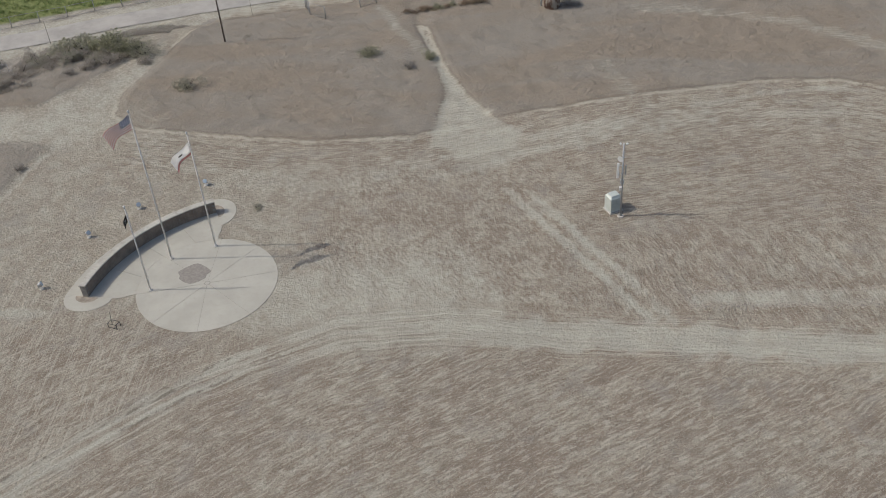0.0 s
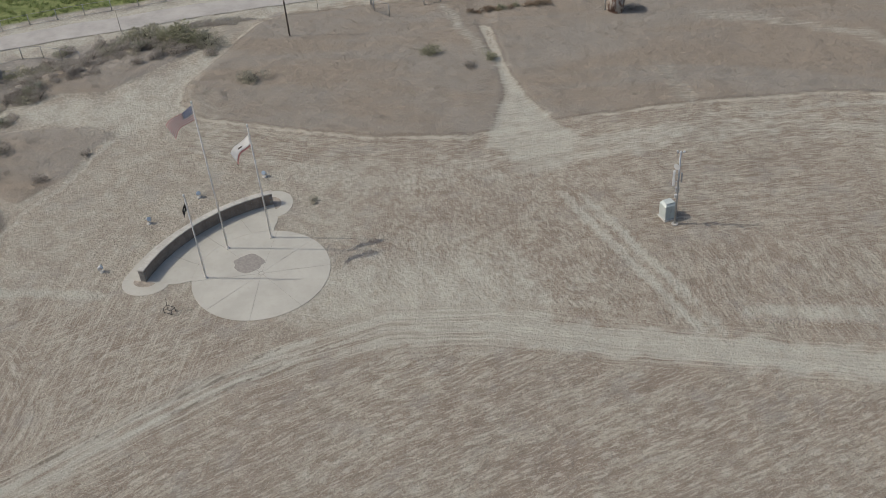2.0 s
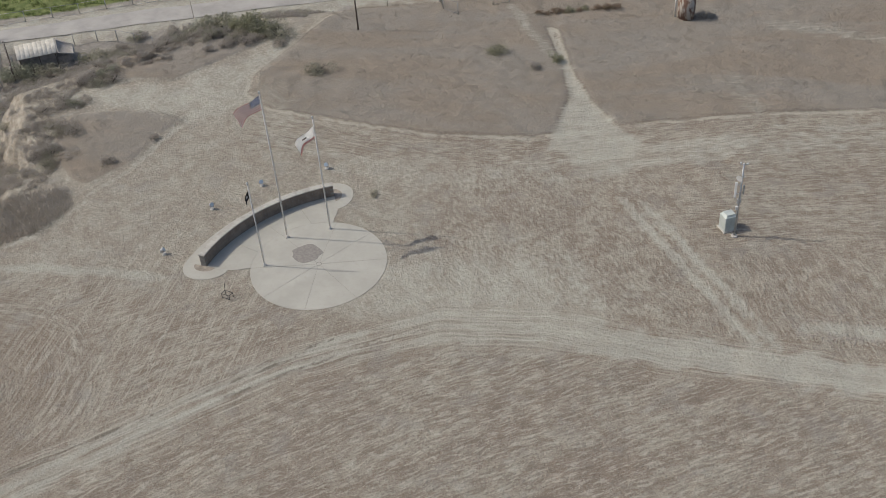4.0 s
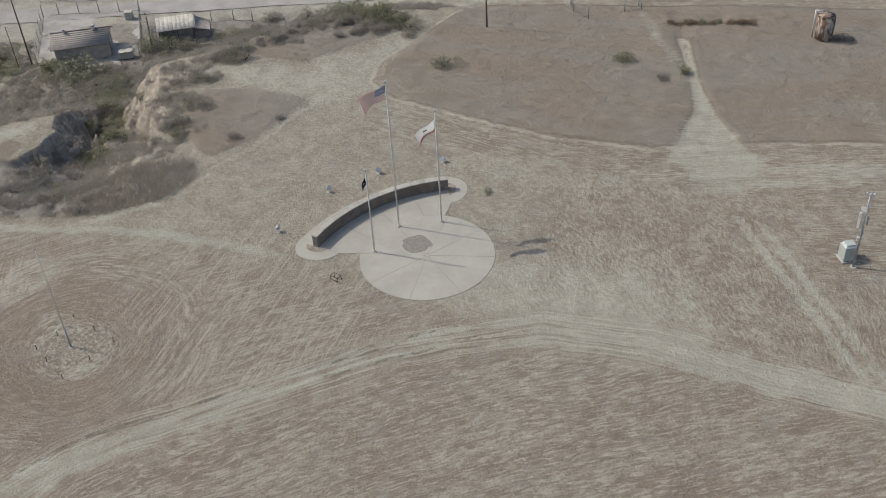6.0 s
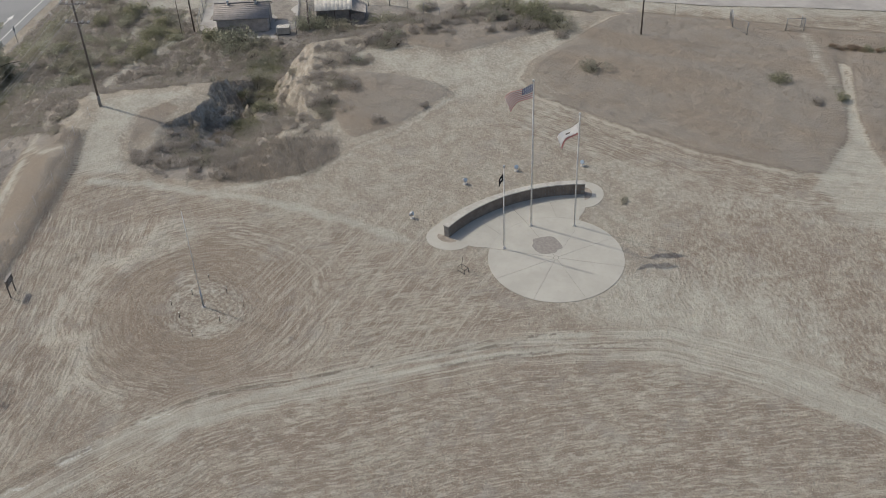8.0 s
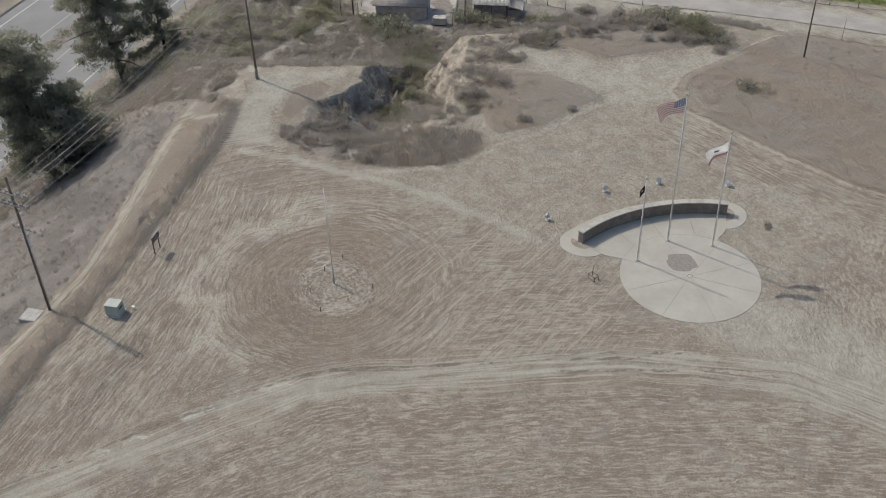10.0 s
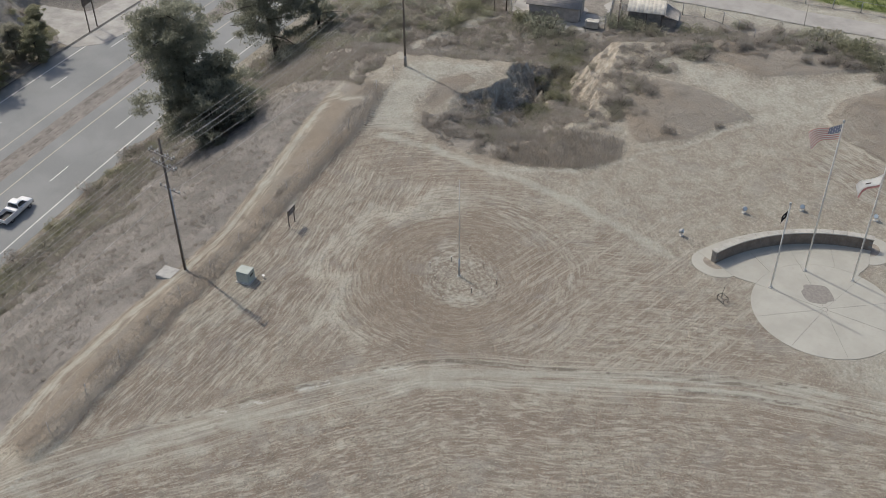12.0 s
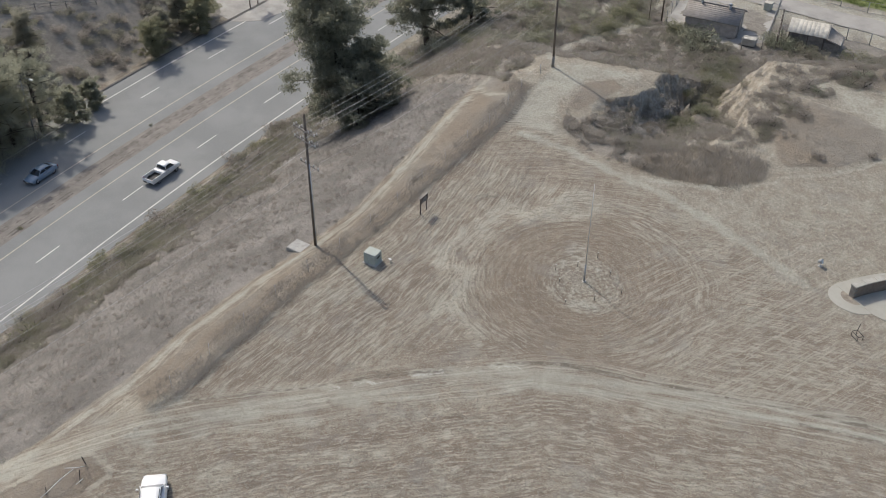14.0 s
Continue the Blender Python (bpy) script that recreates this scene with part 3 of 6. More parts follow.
def slab(pts, z0, z1, bevel=0.0, bm=None):
    """A flat plate with the given outline, from z0 up to z1."""
    own = bmesh.new()
    face = own.faces.new([own.verts.new((x, y, z0)) for x, y in pts])
    if face.normal.z < 0:
        face.normal_flip()
    top = bmesh.ops.extrude_face_region(own, geom=[face])
    up = [v for v in top["geom"] if isinstance(v, bmesh.types.BMVert)]
    bmesh.ops.translate(own, verts=up, vec=(0, 0, z1 - z0))
    if bevel:
        rim = [e for e in own.edges if all(v in up for v in e.verts)]
        bmesh.ops.bevel(own, geom=rim, offset=bevel, segments=1, affect="EDGES")
    bmesh.ops.recalc_face_normals(own, faces=own.faces)
    return join(own, bm)


def ribbon(pts, left, right, lift, zfun=None, step=2.0):
    """A strip of ground-hugging quads along a line, between two offsets from it."""
    p = np.array(pts, float)
    run = np.r_[0, np.cumsum(np.hypot(*np.diff(p, axis=0).T))]
    s = np.linspace(0, run[-1], max(2, int(run[-1] / step)))
    c = np.stack([np.interp(s, run, p[:, 0]), np.interp(s, run, p[:, 1])], 1)
    t = np.gradient(c, axis=0)
    t /= np.linalg.norm(t, axis=1)[:, None]
    nrm = np.stack([-t[:, 1], t[:, 0]], 1)
    k = max(2, int(abs(left - right) / 1.5) + 1)
    off = np.linspace(left, right, k)
    v = (c[:, None] + nrm[:, None] * off[None, :, None]).reshape(-1, 2)
    z = (zfun or height)(v[:, 0], v[:, 1]) + lift
    n = len(s)
    i = np.arange(n * k).reshape(n, k)
    f = np.stack([i[:-1, :-1], i[:-1, 1:], i[1:, 1:], i[1:, :-1]], -1).reshape(-1, 4)
    if left < right:
        f = f[:, ::-1]
    return raw_mesh("strip", np.c_[v, z], f[:, ::-1])


# ---- highway ----
asphalt = Mat("asphalt", 0.9, 0.0, 0.25)
a0 = asphalt.mix(asphalt.ramp(asphalt.noise(0.12, 4), 0.35, 0.65), (0.206, 0.212, 0.204), (0.243, 0.248, 0.238))
a0 = asphalt.mix(asphalt.math("MULTIPLY", asphalt.ramp(asphalt.noise(6.0), 0.4, 0.7), 0.4), a0, (0.279, 0.279, 0.266))
asphalt.color(a0).bump(asphalt.noise(30.0), 0.2, 0.02)
asphalt = asphalt.m
line_paint = plain("road_paint", (0.62, 0.61, 0.57), 0.7, scale=1.5)
yellow_paint = plain("worn_yellow_paint", (0.44, 0.405, 0.33), 0.7, scale=1.5)
gravel = Mat("gravel_verge", 0.95, 0.0, 0.2)
g0 = gravel.mix(gravel.ramp(gravel.noise(0.9, 6, 0.7), 0.45, 0.58), (0.235, 0.23, 0.216), (0.2, 0.175, 0.148))
gravel.color(gravel.mix(gravel.math("MULTIPLY", gravel.ramp(gravel.noise(7.0, 4), 0.45, 0.6), 0.5), g0, (0.27, 0.25, 0.22))).bump(gravel.noise(12.0), 0.4, 0.04)
gravel = gravel.m
HWY = [(float(road_edge(y)), float(y)) for y in range(-90, 240, 6)]


def flat(z):
    return lambda x, y: np.full(np.shape(x), z)


highway = new("highway", ribbon(HWY, -1.6, 27.4, 0.03, flat(ROAD_Z), 6.0))
highway.data.materials.append(asphalt)
tagged(highway, "grey asphalt divided highway with two lanes each way", "road", kind="structure")
median = new("median", ribbon(HWY, 10.3, 13.6, 0.036, flat(ROAD_Z), 4.0))
median.data.materials.append(plain("dusty_asphalt", (0.232, 0.213, 0.187), 0.95, scale=0.5, vary=0.3))
tagged(median, "worn dirt median strip of the highway", "road", kind="structure")
rut_dirt = plain("rut_dirt", (0.21, 0.19, 0.168), 0.95, scale=0.8, vary=0.45)
for lo, hi in ((10.7, 11.0), (11.25, 11.5), (12.2, 13.0)):
    part("rut", ribbon(HWY, lo, hi, 0.045, lambda x, y: ROAD_Z + 0.02 * waves(x, y, 3.0, 9, 3), 1.5), rut_dirt, median, "brown dirt rut")
for off, mat in ((0.0, line_paint), (8.3, yellow_paint), (15.6, yellow_paint), (24.6, line_paint)):
    part("lane_line", ribbon(HWY, off - 0.09, off + 0.09, 0.045, flat(ROAD_Z), 4.0), mat, highway)


def dash(u, off):
    y = u
    c, d = Vector((float(road_edge(y)), y)), Vector((float(road_edge(y + 1.5) - road_edge(y - 1.5)), 3.0)).normalized()
    side = Vector((-d.y, d.x))
    p = c + side * off
    bm = bmesh.new()
    bm.faces.new([bm.verts.new((*(p + d * a + side * b), ROAD_Z + 0.046)) for a, b in ((-1.9, 0.08), (-1.9, -0.08), (1.9, -0.08), (1.9, 0.08))])
    bmesh.ops.recalc_face_normals(bm, faces=bm.faces)
    return bm


for k in range(-3, 11):
    part("lane_dash", dash(3.6 + 13.1 * k, 4.2), line_paint, highway)
    part("lane_dash", dash(9.0 + 13.1 * k, 20.6), line_paint, highway)
# a turn arrow in the lane near the hill
bm = bmesh.new()
ay = 97.5
ad = Vector((float(road_edge(ay + 1.5) - road_edge(ay - 1.5)), 3.0)).normalized()
an = Vector((-ad.y, ad.x))
ap = Vector((float(road_edge(ay)), ay)) + an * 2.4
for shape in (((-3.0, 0.14), (-3.0, -0.14), (1.0, -0.14), (1.0, 0.14)), ((1.0, 0.55), (1.0, -0.55), (2.8, 0.0))):
    bm.faces.new([bm.verts.new((*(ap + ad * a + an * b), ROAD_Z + 0.047)) for a, b in shape])
bmesh.ops.recalc_face_normals(bm, faces=bm.faces)
part("lane_arrow", bm, line_paint, highway, "worn white arrow marking")

# ---- plaza ----
concrete = Mat("concrete", 0.85, 0.0, 0.3)
c0 = concrete.mix(concrete.ramp(concrete.noise(0.35, 4), 0.3, 0.7), (0.335, 0.325, 0.278), (0.385, 0.373, 0.322))
c0 = concrete.mix(concrete.math("MULTIPLY", concrete.ramp(concrete.noise(2.2, 5), 0.5, 0.75), 0.35), c0, (0.31, 0.292, 0.25))
concrete.color(c0).bump(concrete.noise(20.0), 0.12, 0.01)
concrete = concrete.m
joint = plain("joint_filler", (0.22, 0.205, 0.18), 0.95)
dark_stone = plain("dark_paving", (0.235, 0.218, 0.192), 0.9, scale=4.0, vary=0.2)
brick_face = plain("brown_wall_face", (0.215, 0.17, 0.133), 0.9, scale=1.2, vary=0.3)
cap_stone = plain("pale_wall_cap", (0.39, 0.372, 0.325), 0.85, scale=1.0)
footing = plain("footing_concrete", (0.40, 0.39, 0.355), 0.9)
soil = plain("bare_soil", (0.28, 0.245, 0.2), 0.95, scale=1.5, vary=0.4)

ARC = (HUB[0] + 4.87, HUB[1] - 3.57)  # centre of the curved wall
R_WALL, W_WALL, R_OUT = 15.3, 0.55, 17.5
H_WALL = 1.3
A0, A1 = 172.0, 114.0  # its two ends, in degrees


def polar(c, r, deg):
    return (c[0] + r * math.cos(radians(deg)), c[1] + r * math.sin(radians(deg)))


plaza = thing("plaza", (0, 0, 0), "round pale concrete plaza with radial joints", "plaza", kind="structure")
# a bed under all slabs shows in the joints
part("joint_bed", slab([polar(HUB, R_PLAZA - 0.02, a) for a in range(0, 360, 4)], -0.15, 0.018), joint, plaza)
cuts = [13, 54, 90, 141, 192, 234, 274.5, 318, 373]
for a, b in zip(cuts, cuts[1:]):
    inner = [polar(HUB, 0.25, a + (b - a) * k / 3) for k in range(4)]
    outer = [polar(HUB, R_PLAZA, a + (b - a) * k / 12) for k in range(13)]
    mid_a = radians((a + b) / 2)
    shift = (0.022 * math.cos(mid_a), 0.022 * math.sin(mid_a))
    pts = [(x + shift[0], y + shift[1]) for x, y in inner[::-1] + outer]
    part("slab", slab(pts, -0.15, 0.035 + 0.001 * (int(a) % 3), 0.008), concrete, plaza)
part("hub_stone", slab([polar(HUB, 0.22, a) for a in range(0, 360, 30)], -0.1, 0.033), concrete, plaza)
disc = [(HUB[0] - 1.52 + (1.38 + 0.1 * math.sin(5 * radians(a)) + 0.06 * math.sin(9 * radians(a))) * math.cos(radians(a)), HUB[1] + 1.36 + (1.3 + 0.09 * math.cos(4 * radians(a))) * math.sin(radians(a))) for a in range(0, 360, 8)]
part("planting_bed", slab(disc, 0.0, 0.045, 0.01), dark_stone, plaza, "irregular dark gravel bed let into the concrete")
# the forecourt between circle and wall, in wedge-shaped slabs, and the path round the wall
def meet(deg):
    """Where the ray from the wall's centre leaves the circle."""
    d = Vector((math.cos(radians(deg)), math.sin(radians(deg))))
    o = Vector(ARC) - Vector(HUB)
    p = o.dot(d)
    q = Vector(ARC) + d * (-p + math.sqrt(max(p * p - o.length_squared + (R_PLAZA + 0.02) ** 2, 0.0)))
    return (q.x, q.y)


def shrink(pts, gap=0.012):
    """Draws an outline in towards its middle, to leave a joint."""
    u = (np.mean([p[0] for p in pts]), np.mean([p[1] for p in pts]))
    out = []
    for x, y in pts:
        d = math.hypot(x - u[0], y - u[1])
        out.append((u[0] + (x - u[0]) * (1 - gap / d), u[1] + (y - u[1]) * (1 - gap / d)))
    return out


def flare(end, way):
    """The curve from a rounded end down to the circle."""
    return [polar(ARC, 13.1 - 1.75 * k / 7, end - way * 3.9 * (k / 7) ** 1.7) for k in range(7)]


steps = [A0, 157.2, 142.6, 127.7, A1]
for n, (a, b) in enumerate(zip(steps, steps[1:])):
    far = [polar(ARC, R_WALL - 0.01, v) for v in np.linspace(a, b, 7)]
    lo = b + 3.9 if n == 3 else b
    hi = a - 3.9 if n == 0 else a
    rim = [meet(v) for v in np.linspace(lo, hi, 7)]
    rim = (flare(A1, -1) if n == 3 else []) + rim + (flare(A0, 1)[::-1] if n == 0 else [])
    part("slab", slab(shrink(far + rim), -0.15, 0.034), concrete, plaza)
    pts = [polar(ARC, R_OUT, v) for v in np.linspace(a, b, 9)] + [polar(ARC, R_WALL + 0.4, v) for v in np.linspace(b, a, 9)]
    part("path_slab", slab(shrink(pts), -0.15, 0.032), concrete, plaza)
turns = np.linspace(0, math.pi, 17)
for end, way in ((A0, 1), (A1, -1)):
    outer = [polar(ARC, 15.3 + 2.2 * math.cos(q), end + way * 7.1 * math.sin(q)) for q in turns]
    inner = [polar(ARC, 15.45 + 1.05 * math.cos(q), end + way * 2.9 * math.sin(q)) for q in turns]
    part("end_slab", slab(outer + inner[::-1], -0.15, 0.032), concrete, plaza, "rounded concrete end of the path")
    part("soil_pocket", slab(inner, -0.1, 0.02), soil, plaza, "pocket of bare soil at the wall's end")


def arc_block(r0, r1, a0, a1, z0, z1, bevel=0.0, n=4):
    pts = [polar(ARC, r0, a) for a in np.linspace(a0, a1, n)] + [polar(ARC, r1, a) for a in np.linspace(a1, a0, n)]
    return slab(pts, z0, z1, bevel)


curved_wall = thing("curved_wall", (0, 0, 0), "curved low brown brick wall with a pale stone cap behind the plaza", "wall", kind="structure")
part("wall_core", arc_block(R_WALL + 0.012, R_WALL + W_WALL - 0.012, A0, A1, 0.0, H_WALL - 0.1, n=40), joint, curved_wall)
BRICK_ANG = (A0 - A1) / 26
for row in range(5):
    for k in range(26):
        a = A0 - (k + (0.5 if row % 2 else 0.0)) * BRICK_ANG
        if a - BRICK_ANG < A1 - 0.01:
            continue
        g = 0.05
        b = arc_block(R_WALL, R_WALL + W_WALL, a - g, a - BRICK_ANG + g, 0.02 + row * 0.2375, 0.02 + row * 0.2375 + 0.2275, 0.0, 3)
        part("stone_block", b, brick_face, curved_wall)
for k in range(13):
    a = A0 + 0.25 - k * (A0 - A1 + 0.5) / 13
    part("cap_stone", arc_block(R_WALL - 0.05, R_WALL + W_WALL + 0.06, a - 0.04, a - (A0 - A1 + 0.5) / 13 + 0.04, H_WALL - 0.095, H_WALL + 0.01, 0.015, 5), cap_stone, curved_wall)
for k in range(9):
    a = 148 - 2.6 * k
    part("lettering_bar", arc_block(R_WALL + 0.12, R_WALL + 0.3, a, a - 1.7, H_WALL + 0.01, H_WALL + 0.016, 0.0, 2), footing, curved_wall)

# ---- flags, lamps and small things on the field ----
white_metal = plain("white_painted_metal", (0.60, 0.60, 0.58), 0.4, 0.3, 0.5, vary=0.1, bump=0.02)
pole_white = plain("chalky_white_pole_paint", (0.66, 0.64, 0.59), 0.65, 0.0, 0.2, scale=1.6, vary=0.25, bump=0.02)
steel = plain("galvanised_steel", (0.42, 0.43, 0.43), 0.45, 0.6, 0.5, vary=0.2, bump=0.03)
dark_metal = plain("black_steel", (0.06, 0.055, 0.05), 0.55, 0.4, 0.4, vary=0.3)
white_cloth = cloth("white_cloth", (0.9, 0.89, 0.86))
red_cloth = cloth("red_cloth", (0.7, 0.42, 0.4))
blue_cloth = cloth("blue_cloth", (0.27, 0.295, 0.38))
black_cloth = cloth("black_cloth", (0.04, 0.04, 0.042))
lens_glass = plain("lamp_lens", (0.55, 0.64, 0.70), 0.12, 0.1, 0.7, vary=0.1, bump=0.0)
wood_pole = plain("weathered_pole_wood", (0.165, 0.138, 0.115), 0.95, 0.0, 0.08, scale=1.0, vary=0.35)
wood_grey = plain("grey_timber", (0.29, 0.265, 0.235), 0.85, scale=1.4, vary=0.35)
green_box = plain("green_grey_cabinet", (0.37, 0.4, 0.355), 0.55, 0.1, 0.4, scale=1.2, vary=0.15)
pale_box = plain("pale_green_cabinet", (0.43, 0.465, 0.43), 0.55, 0.1, 0.4, scale=1.2, vary=0.15)
wire_mat = plain("aluminium_wire", (0.45, 0.45, 0.44), 0.5, 0.5, 0.4, vary=0.05, bump=0.0)


def flag_point(u, v, length, drop, droop, turn):
    """A waving sheet: u along the fly, v down the hoist."""
    ripple = 0.17 * length * u * math.sin(5.5 * u + 1.6 * v + 0.4)
    x = length * u * (0.93 - 0.1 * v)
    z = -drop * v * (1 - 0.12 * u) - droop * u**1.4
    d, n = (math.cos(radians(turn)), math.sin(radians(turn))), (-math.sin(radians(turn)), math.cos(radians(turn)))
    return (x * d[0] + ripple * n[0], x * d[1] + ripple * n[1], z)


def flag_piece(u0, u1, v0, v1, spec, z, off=0.0, nu=10, nv=2):
    bm = bmesh.new()
    rows = []
    n = (-math.sin(radians(spec[3])), math.cos(radians(spec[3])))
    for j in range(nv + 1):
        line = []
        for i in range(nu + 1):
            x, y, zz = flag_point(u0 + (u1 - u0) * i / nu, v0 + (v1 - v0) * j / nv, *spec)
            line.append(bm.verts.new((x + n[0] * off + 0.06 * math.cos(radians(spec[3])), y + n[1] * off + 0.06 * math.sin(radians(spec[3])), z + zz)))
        rows.append(line)
    for a, b in zip(rows, rows[1:]):
        for i in range(nu):
            bm.faces.new((a[i], b[i], b[i + 1], a[i + 1])).smooth = True
    bmesh.ops.solidify(bm, geom=bm.faces[:], thickness=0.008)
    return bm


def flagpole(x, y, h, label):
    z = 0.035
    p = thing("flagpole", (x, y, z), label, "flagpole", "flagpoles on the plaza")
    part("base_plate", rod((0, 0, 0), (0, 0, 0.05), 0.22, 0.2, 16), footing, p)
    part("collar", rod((0, 0, 0.05), (0, 0, 0.25), 0.12, 0.09, 14), pole_white, p)
    part("pole", rod((0, 0, 0.05), (0, 0, h), 0.066, 0.042, 14), pole_white, p)
    part("truck", rod((0, 0, h - 0.02), (0, 0, h + 0.06), 0.09, 0.07, 10), steel, p)
    part("finial", ball((0, 0, h + 0.12), 0.1), white_metal, p, "pale metal ball finial")
    part("halyard", rod((0.11, 0.0, 0.9), (0.09, 0, h - 0.1), 0.012, None, 5), wire_mat, p)
    part("cleat", box((0.05, 0.16, 0.04), (0.11, 0, 1.1), 0.008), steel, p)
    return p


pole_a = flagpole(-25.3, 54.7, 9.0, "short white metal flagpole with a small black flag")
pole_b = flagpole(-24.45, 58.95, 15.5, "tall white metal flagpole with a striped flag")
pole_c = flagpole(-20.73, 60.65, 12.2, "white metal flagpole with a white state flag")
spec = (2.7, 1.4, 0.9, 226)
for k in range(13):
    u0 = 0.4 if k < 7 else 0.0
    part("stripe", flag_piece(u0, 1.0, k / 13, (k + 1) / 13, spec, 15.3, 0.0, 12, 1), red_cloth if k % 2 == 0 else white_cloth, pole_b)
canton = part("canton", flag_piece(0.0, 0.4, 0.0, 7 / 13, spec, 15.3, 0.0, 6, 4), blue_cloth, pole_b, "dark blue field with rows of white stars")
for j in range(5):
    for i in range(5):
        u, v = 0.04 + 0.08 * i, 0.06 + 0.1 * j
        q = flag_point(u, v, *spec)
        n = (-math.sin(radians(spec[3])), math.cos(radians(spec[3])))
        bm = bmesh.new()
        for s in (-1, 1):
            ball((q[0] + s * 0.008 * n[0] + 0.06 * math.cos(radians(spec[3])), q[1] + s * 0.008 * n[1] + 0.06 * math.sin(radians(spec[3])), 15.3 + q[2]), 0.035, bm, 1.0, 5, 3)
        part("star", bm, white_cloth, canton)
spec2 = (2.2, 1.25, 1.0, 232)
part("flag_field", flag_piece(0, 1, 0, 0.82, spec2, 11.4, 0.0, 12, 5), white_cloth, pole_c, "white flag field")
part("flag_band", flag_piece(0, 1, 0.82, 1.0, spec2, 11.4, 0.0, 12, 1), red_cloth, pole_c, "red lower band")
part("flag_emblem", flag_piece(0.42, 0.6, 0.38, 0.52, spec2, 11.4, 0.012, 6, 3), wood_grey, pole_c, "dull brown emblem shape")
part("flag_emblem", flag_piece(0.42, 0.6, 0.38, 0.52, spec2, 11.4, -0.012, 6, 3), wood_grey, pole_c, "dull brown emblem shape")
part("flag_field", flag_piece(0, 1, 0, 1, (0.42, 0.75, 0.75, 205), 8.3, 0.0, 8, 4), black_cloth, pole_a, "black flag hanging half slack")
part("flag_emblem", flag_piece(0.35, 0.65, 0.35, 0.62, (0.42, 0.75, 0.75, 205), 8.3, 0.012, 5, 3), white_cloth, pole_a, "pale round emblem")


def floodlight(x, y, aim):
    t = thing("floodlight", (x, y, ground_z(x, y)), "small floodlight with a pale blue glass on a concrete footing", "floodlight", "floodlights behind the wall", aim)
    part("footing", rod((0, 0, -0.1), (0, 0, 0.12), 0.32, 0.28, 12), footing, t)
    part("stem", rod((0, 0, 0.1), (0, 0, 0.42), 0.04), steel, t)
    part("bracket", box((0.06, 0.62, 0.05), (0, 0, 0.4), 0.01), steel, t)
    body = bmesh.new()
    rod((-0.3, 0, 0.58), (0.16, 0, 0.74), 0.16, 0.3, 14, body)
    housing = part("housing", body, steel, t)
    part("lens", rod((0.155, 0, 0.738), (0.18, 0, 0.747), 0.27, 0.26, 14), lens_glass, housing, "pale blue glass lens")
    part("junction_box", box((0.16, 0.12, 0.16), (-0.34, 0.22, 0.12), 0.02), steel, t)
    return t


for x, y, aim in ((-35.35, 55.3, 20), (-33.3, 62.6, -30), (-29.6, 66.9, -60), (-23.8, 70.5, -85)):
    floodlight(x, y, aim).scale = (0.78, 0.78, 0.78)

stand = thing("sign_stand", (-27.2, 50.1, ground_z(-27.2, 50.1)), "black metal stand with an open frame beside the plaza", "stand", turn=-18)
for sx in (-0.42, 0.42):
    for sy in (-0.25, 0.25):
        part("leg", rod((sx, sy, 0), (sx, sy, 0.5), 0.026, None, 8), dark_metal, stand)
for a, b in (((-0.42, -0.25, 0.5), (0.42, -0.25, 0.5)), ((-0.42, 0.25, 0.5), (0.42, 0.25, 0.5)), ((-0.42, -0.25, 0.5), (-0.42, 0.25, 0.5)), ((0.42, -0.25, 0.5), (0.42, 0.25, 0.5)), ((-0.42, -0.25, 0.08), (0.42, -0.25, 0.08))):
    part("frame_bar", rod(a, b, 0.026, None, 8), dark_metal, stand)
part("upright", rod((-0.42, 0.25, 0.4), (-0.36, 0.33, 1.25), 0.026, None, 8), dark_metal, stand)

# ---- antenna mast and its cabinet ----
MX, MY = 16.35, 63.35
mast = thing("antenna_mast", (MX, MY, ground_z(MX, MY)), "galvanised steel pole carrying antennas and a small dish", "antenna mast")
part("base_plate", slab([polar((0, 0), 0.3, a) for a in range(0, 360, 30)], -0.05, 0.1, 0.02), footing, mast)
part("pole", rod((0, 0, 0.08), (0, 0, 7.9), 0.1, 0.075, 14), steel, mast)
part("top_arm", rod((-0.3, 0, 7.75), (0.3, 0, 7.75), 0.03, None, 8), steel, mast)
part("wind_sensor", ball((0.3, 0, 7.86), 0.12, None, 0.7), white_metal, mast)
part("wind_sensor", ball((-0.28, 0, 7.9), 0.1), white_metal, mast)
part("panel_antenna", box((0.2, 0.14, 1.6), (-0.42, -0.05, 4.3), 0.03), white_cloth, mast, "white panel antenna")
part("bracket", rod((-0.42, 0, 4.7), (0, 0, 4.7), 0.03, None, 8), steel, mast)
part("bracket", rod((-0.42, 0, 5.6), (0, 0, 5.6), 0.03, None, 8), steel, mast)
part("panel_antenna", box((0.14, 0.14, 1.0), (0.26, 0.05, 4.6), 0.03), steel, mast)
dish = bmesh.new()
rod((-0.2, -0.3, 6.55), (-0.28, -0.42, 6.55), 0.08, 0.3, 14, dish)
part("dish", dish, white_metal, mast)
part("equipment_box", box((0.34, 0.24, 0.46), (0.0, 0.2, 3.5), 0.03), steel, mast)
part("equipment_box", box((0.26, 0.2, 0.36), (-0.14, -0.22, 3.1), 0.03), white_metal, mast)
part("side_arm", rod((-0.45, 0, 6.3), (0.3, 0, 6.5), 0.028, None, 8), steel, mast)


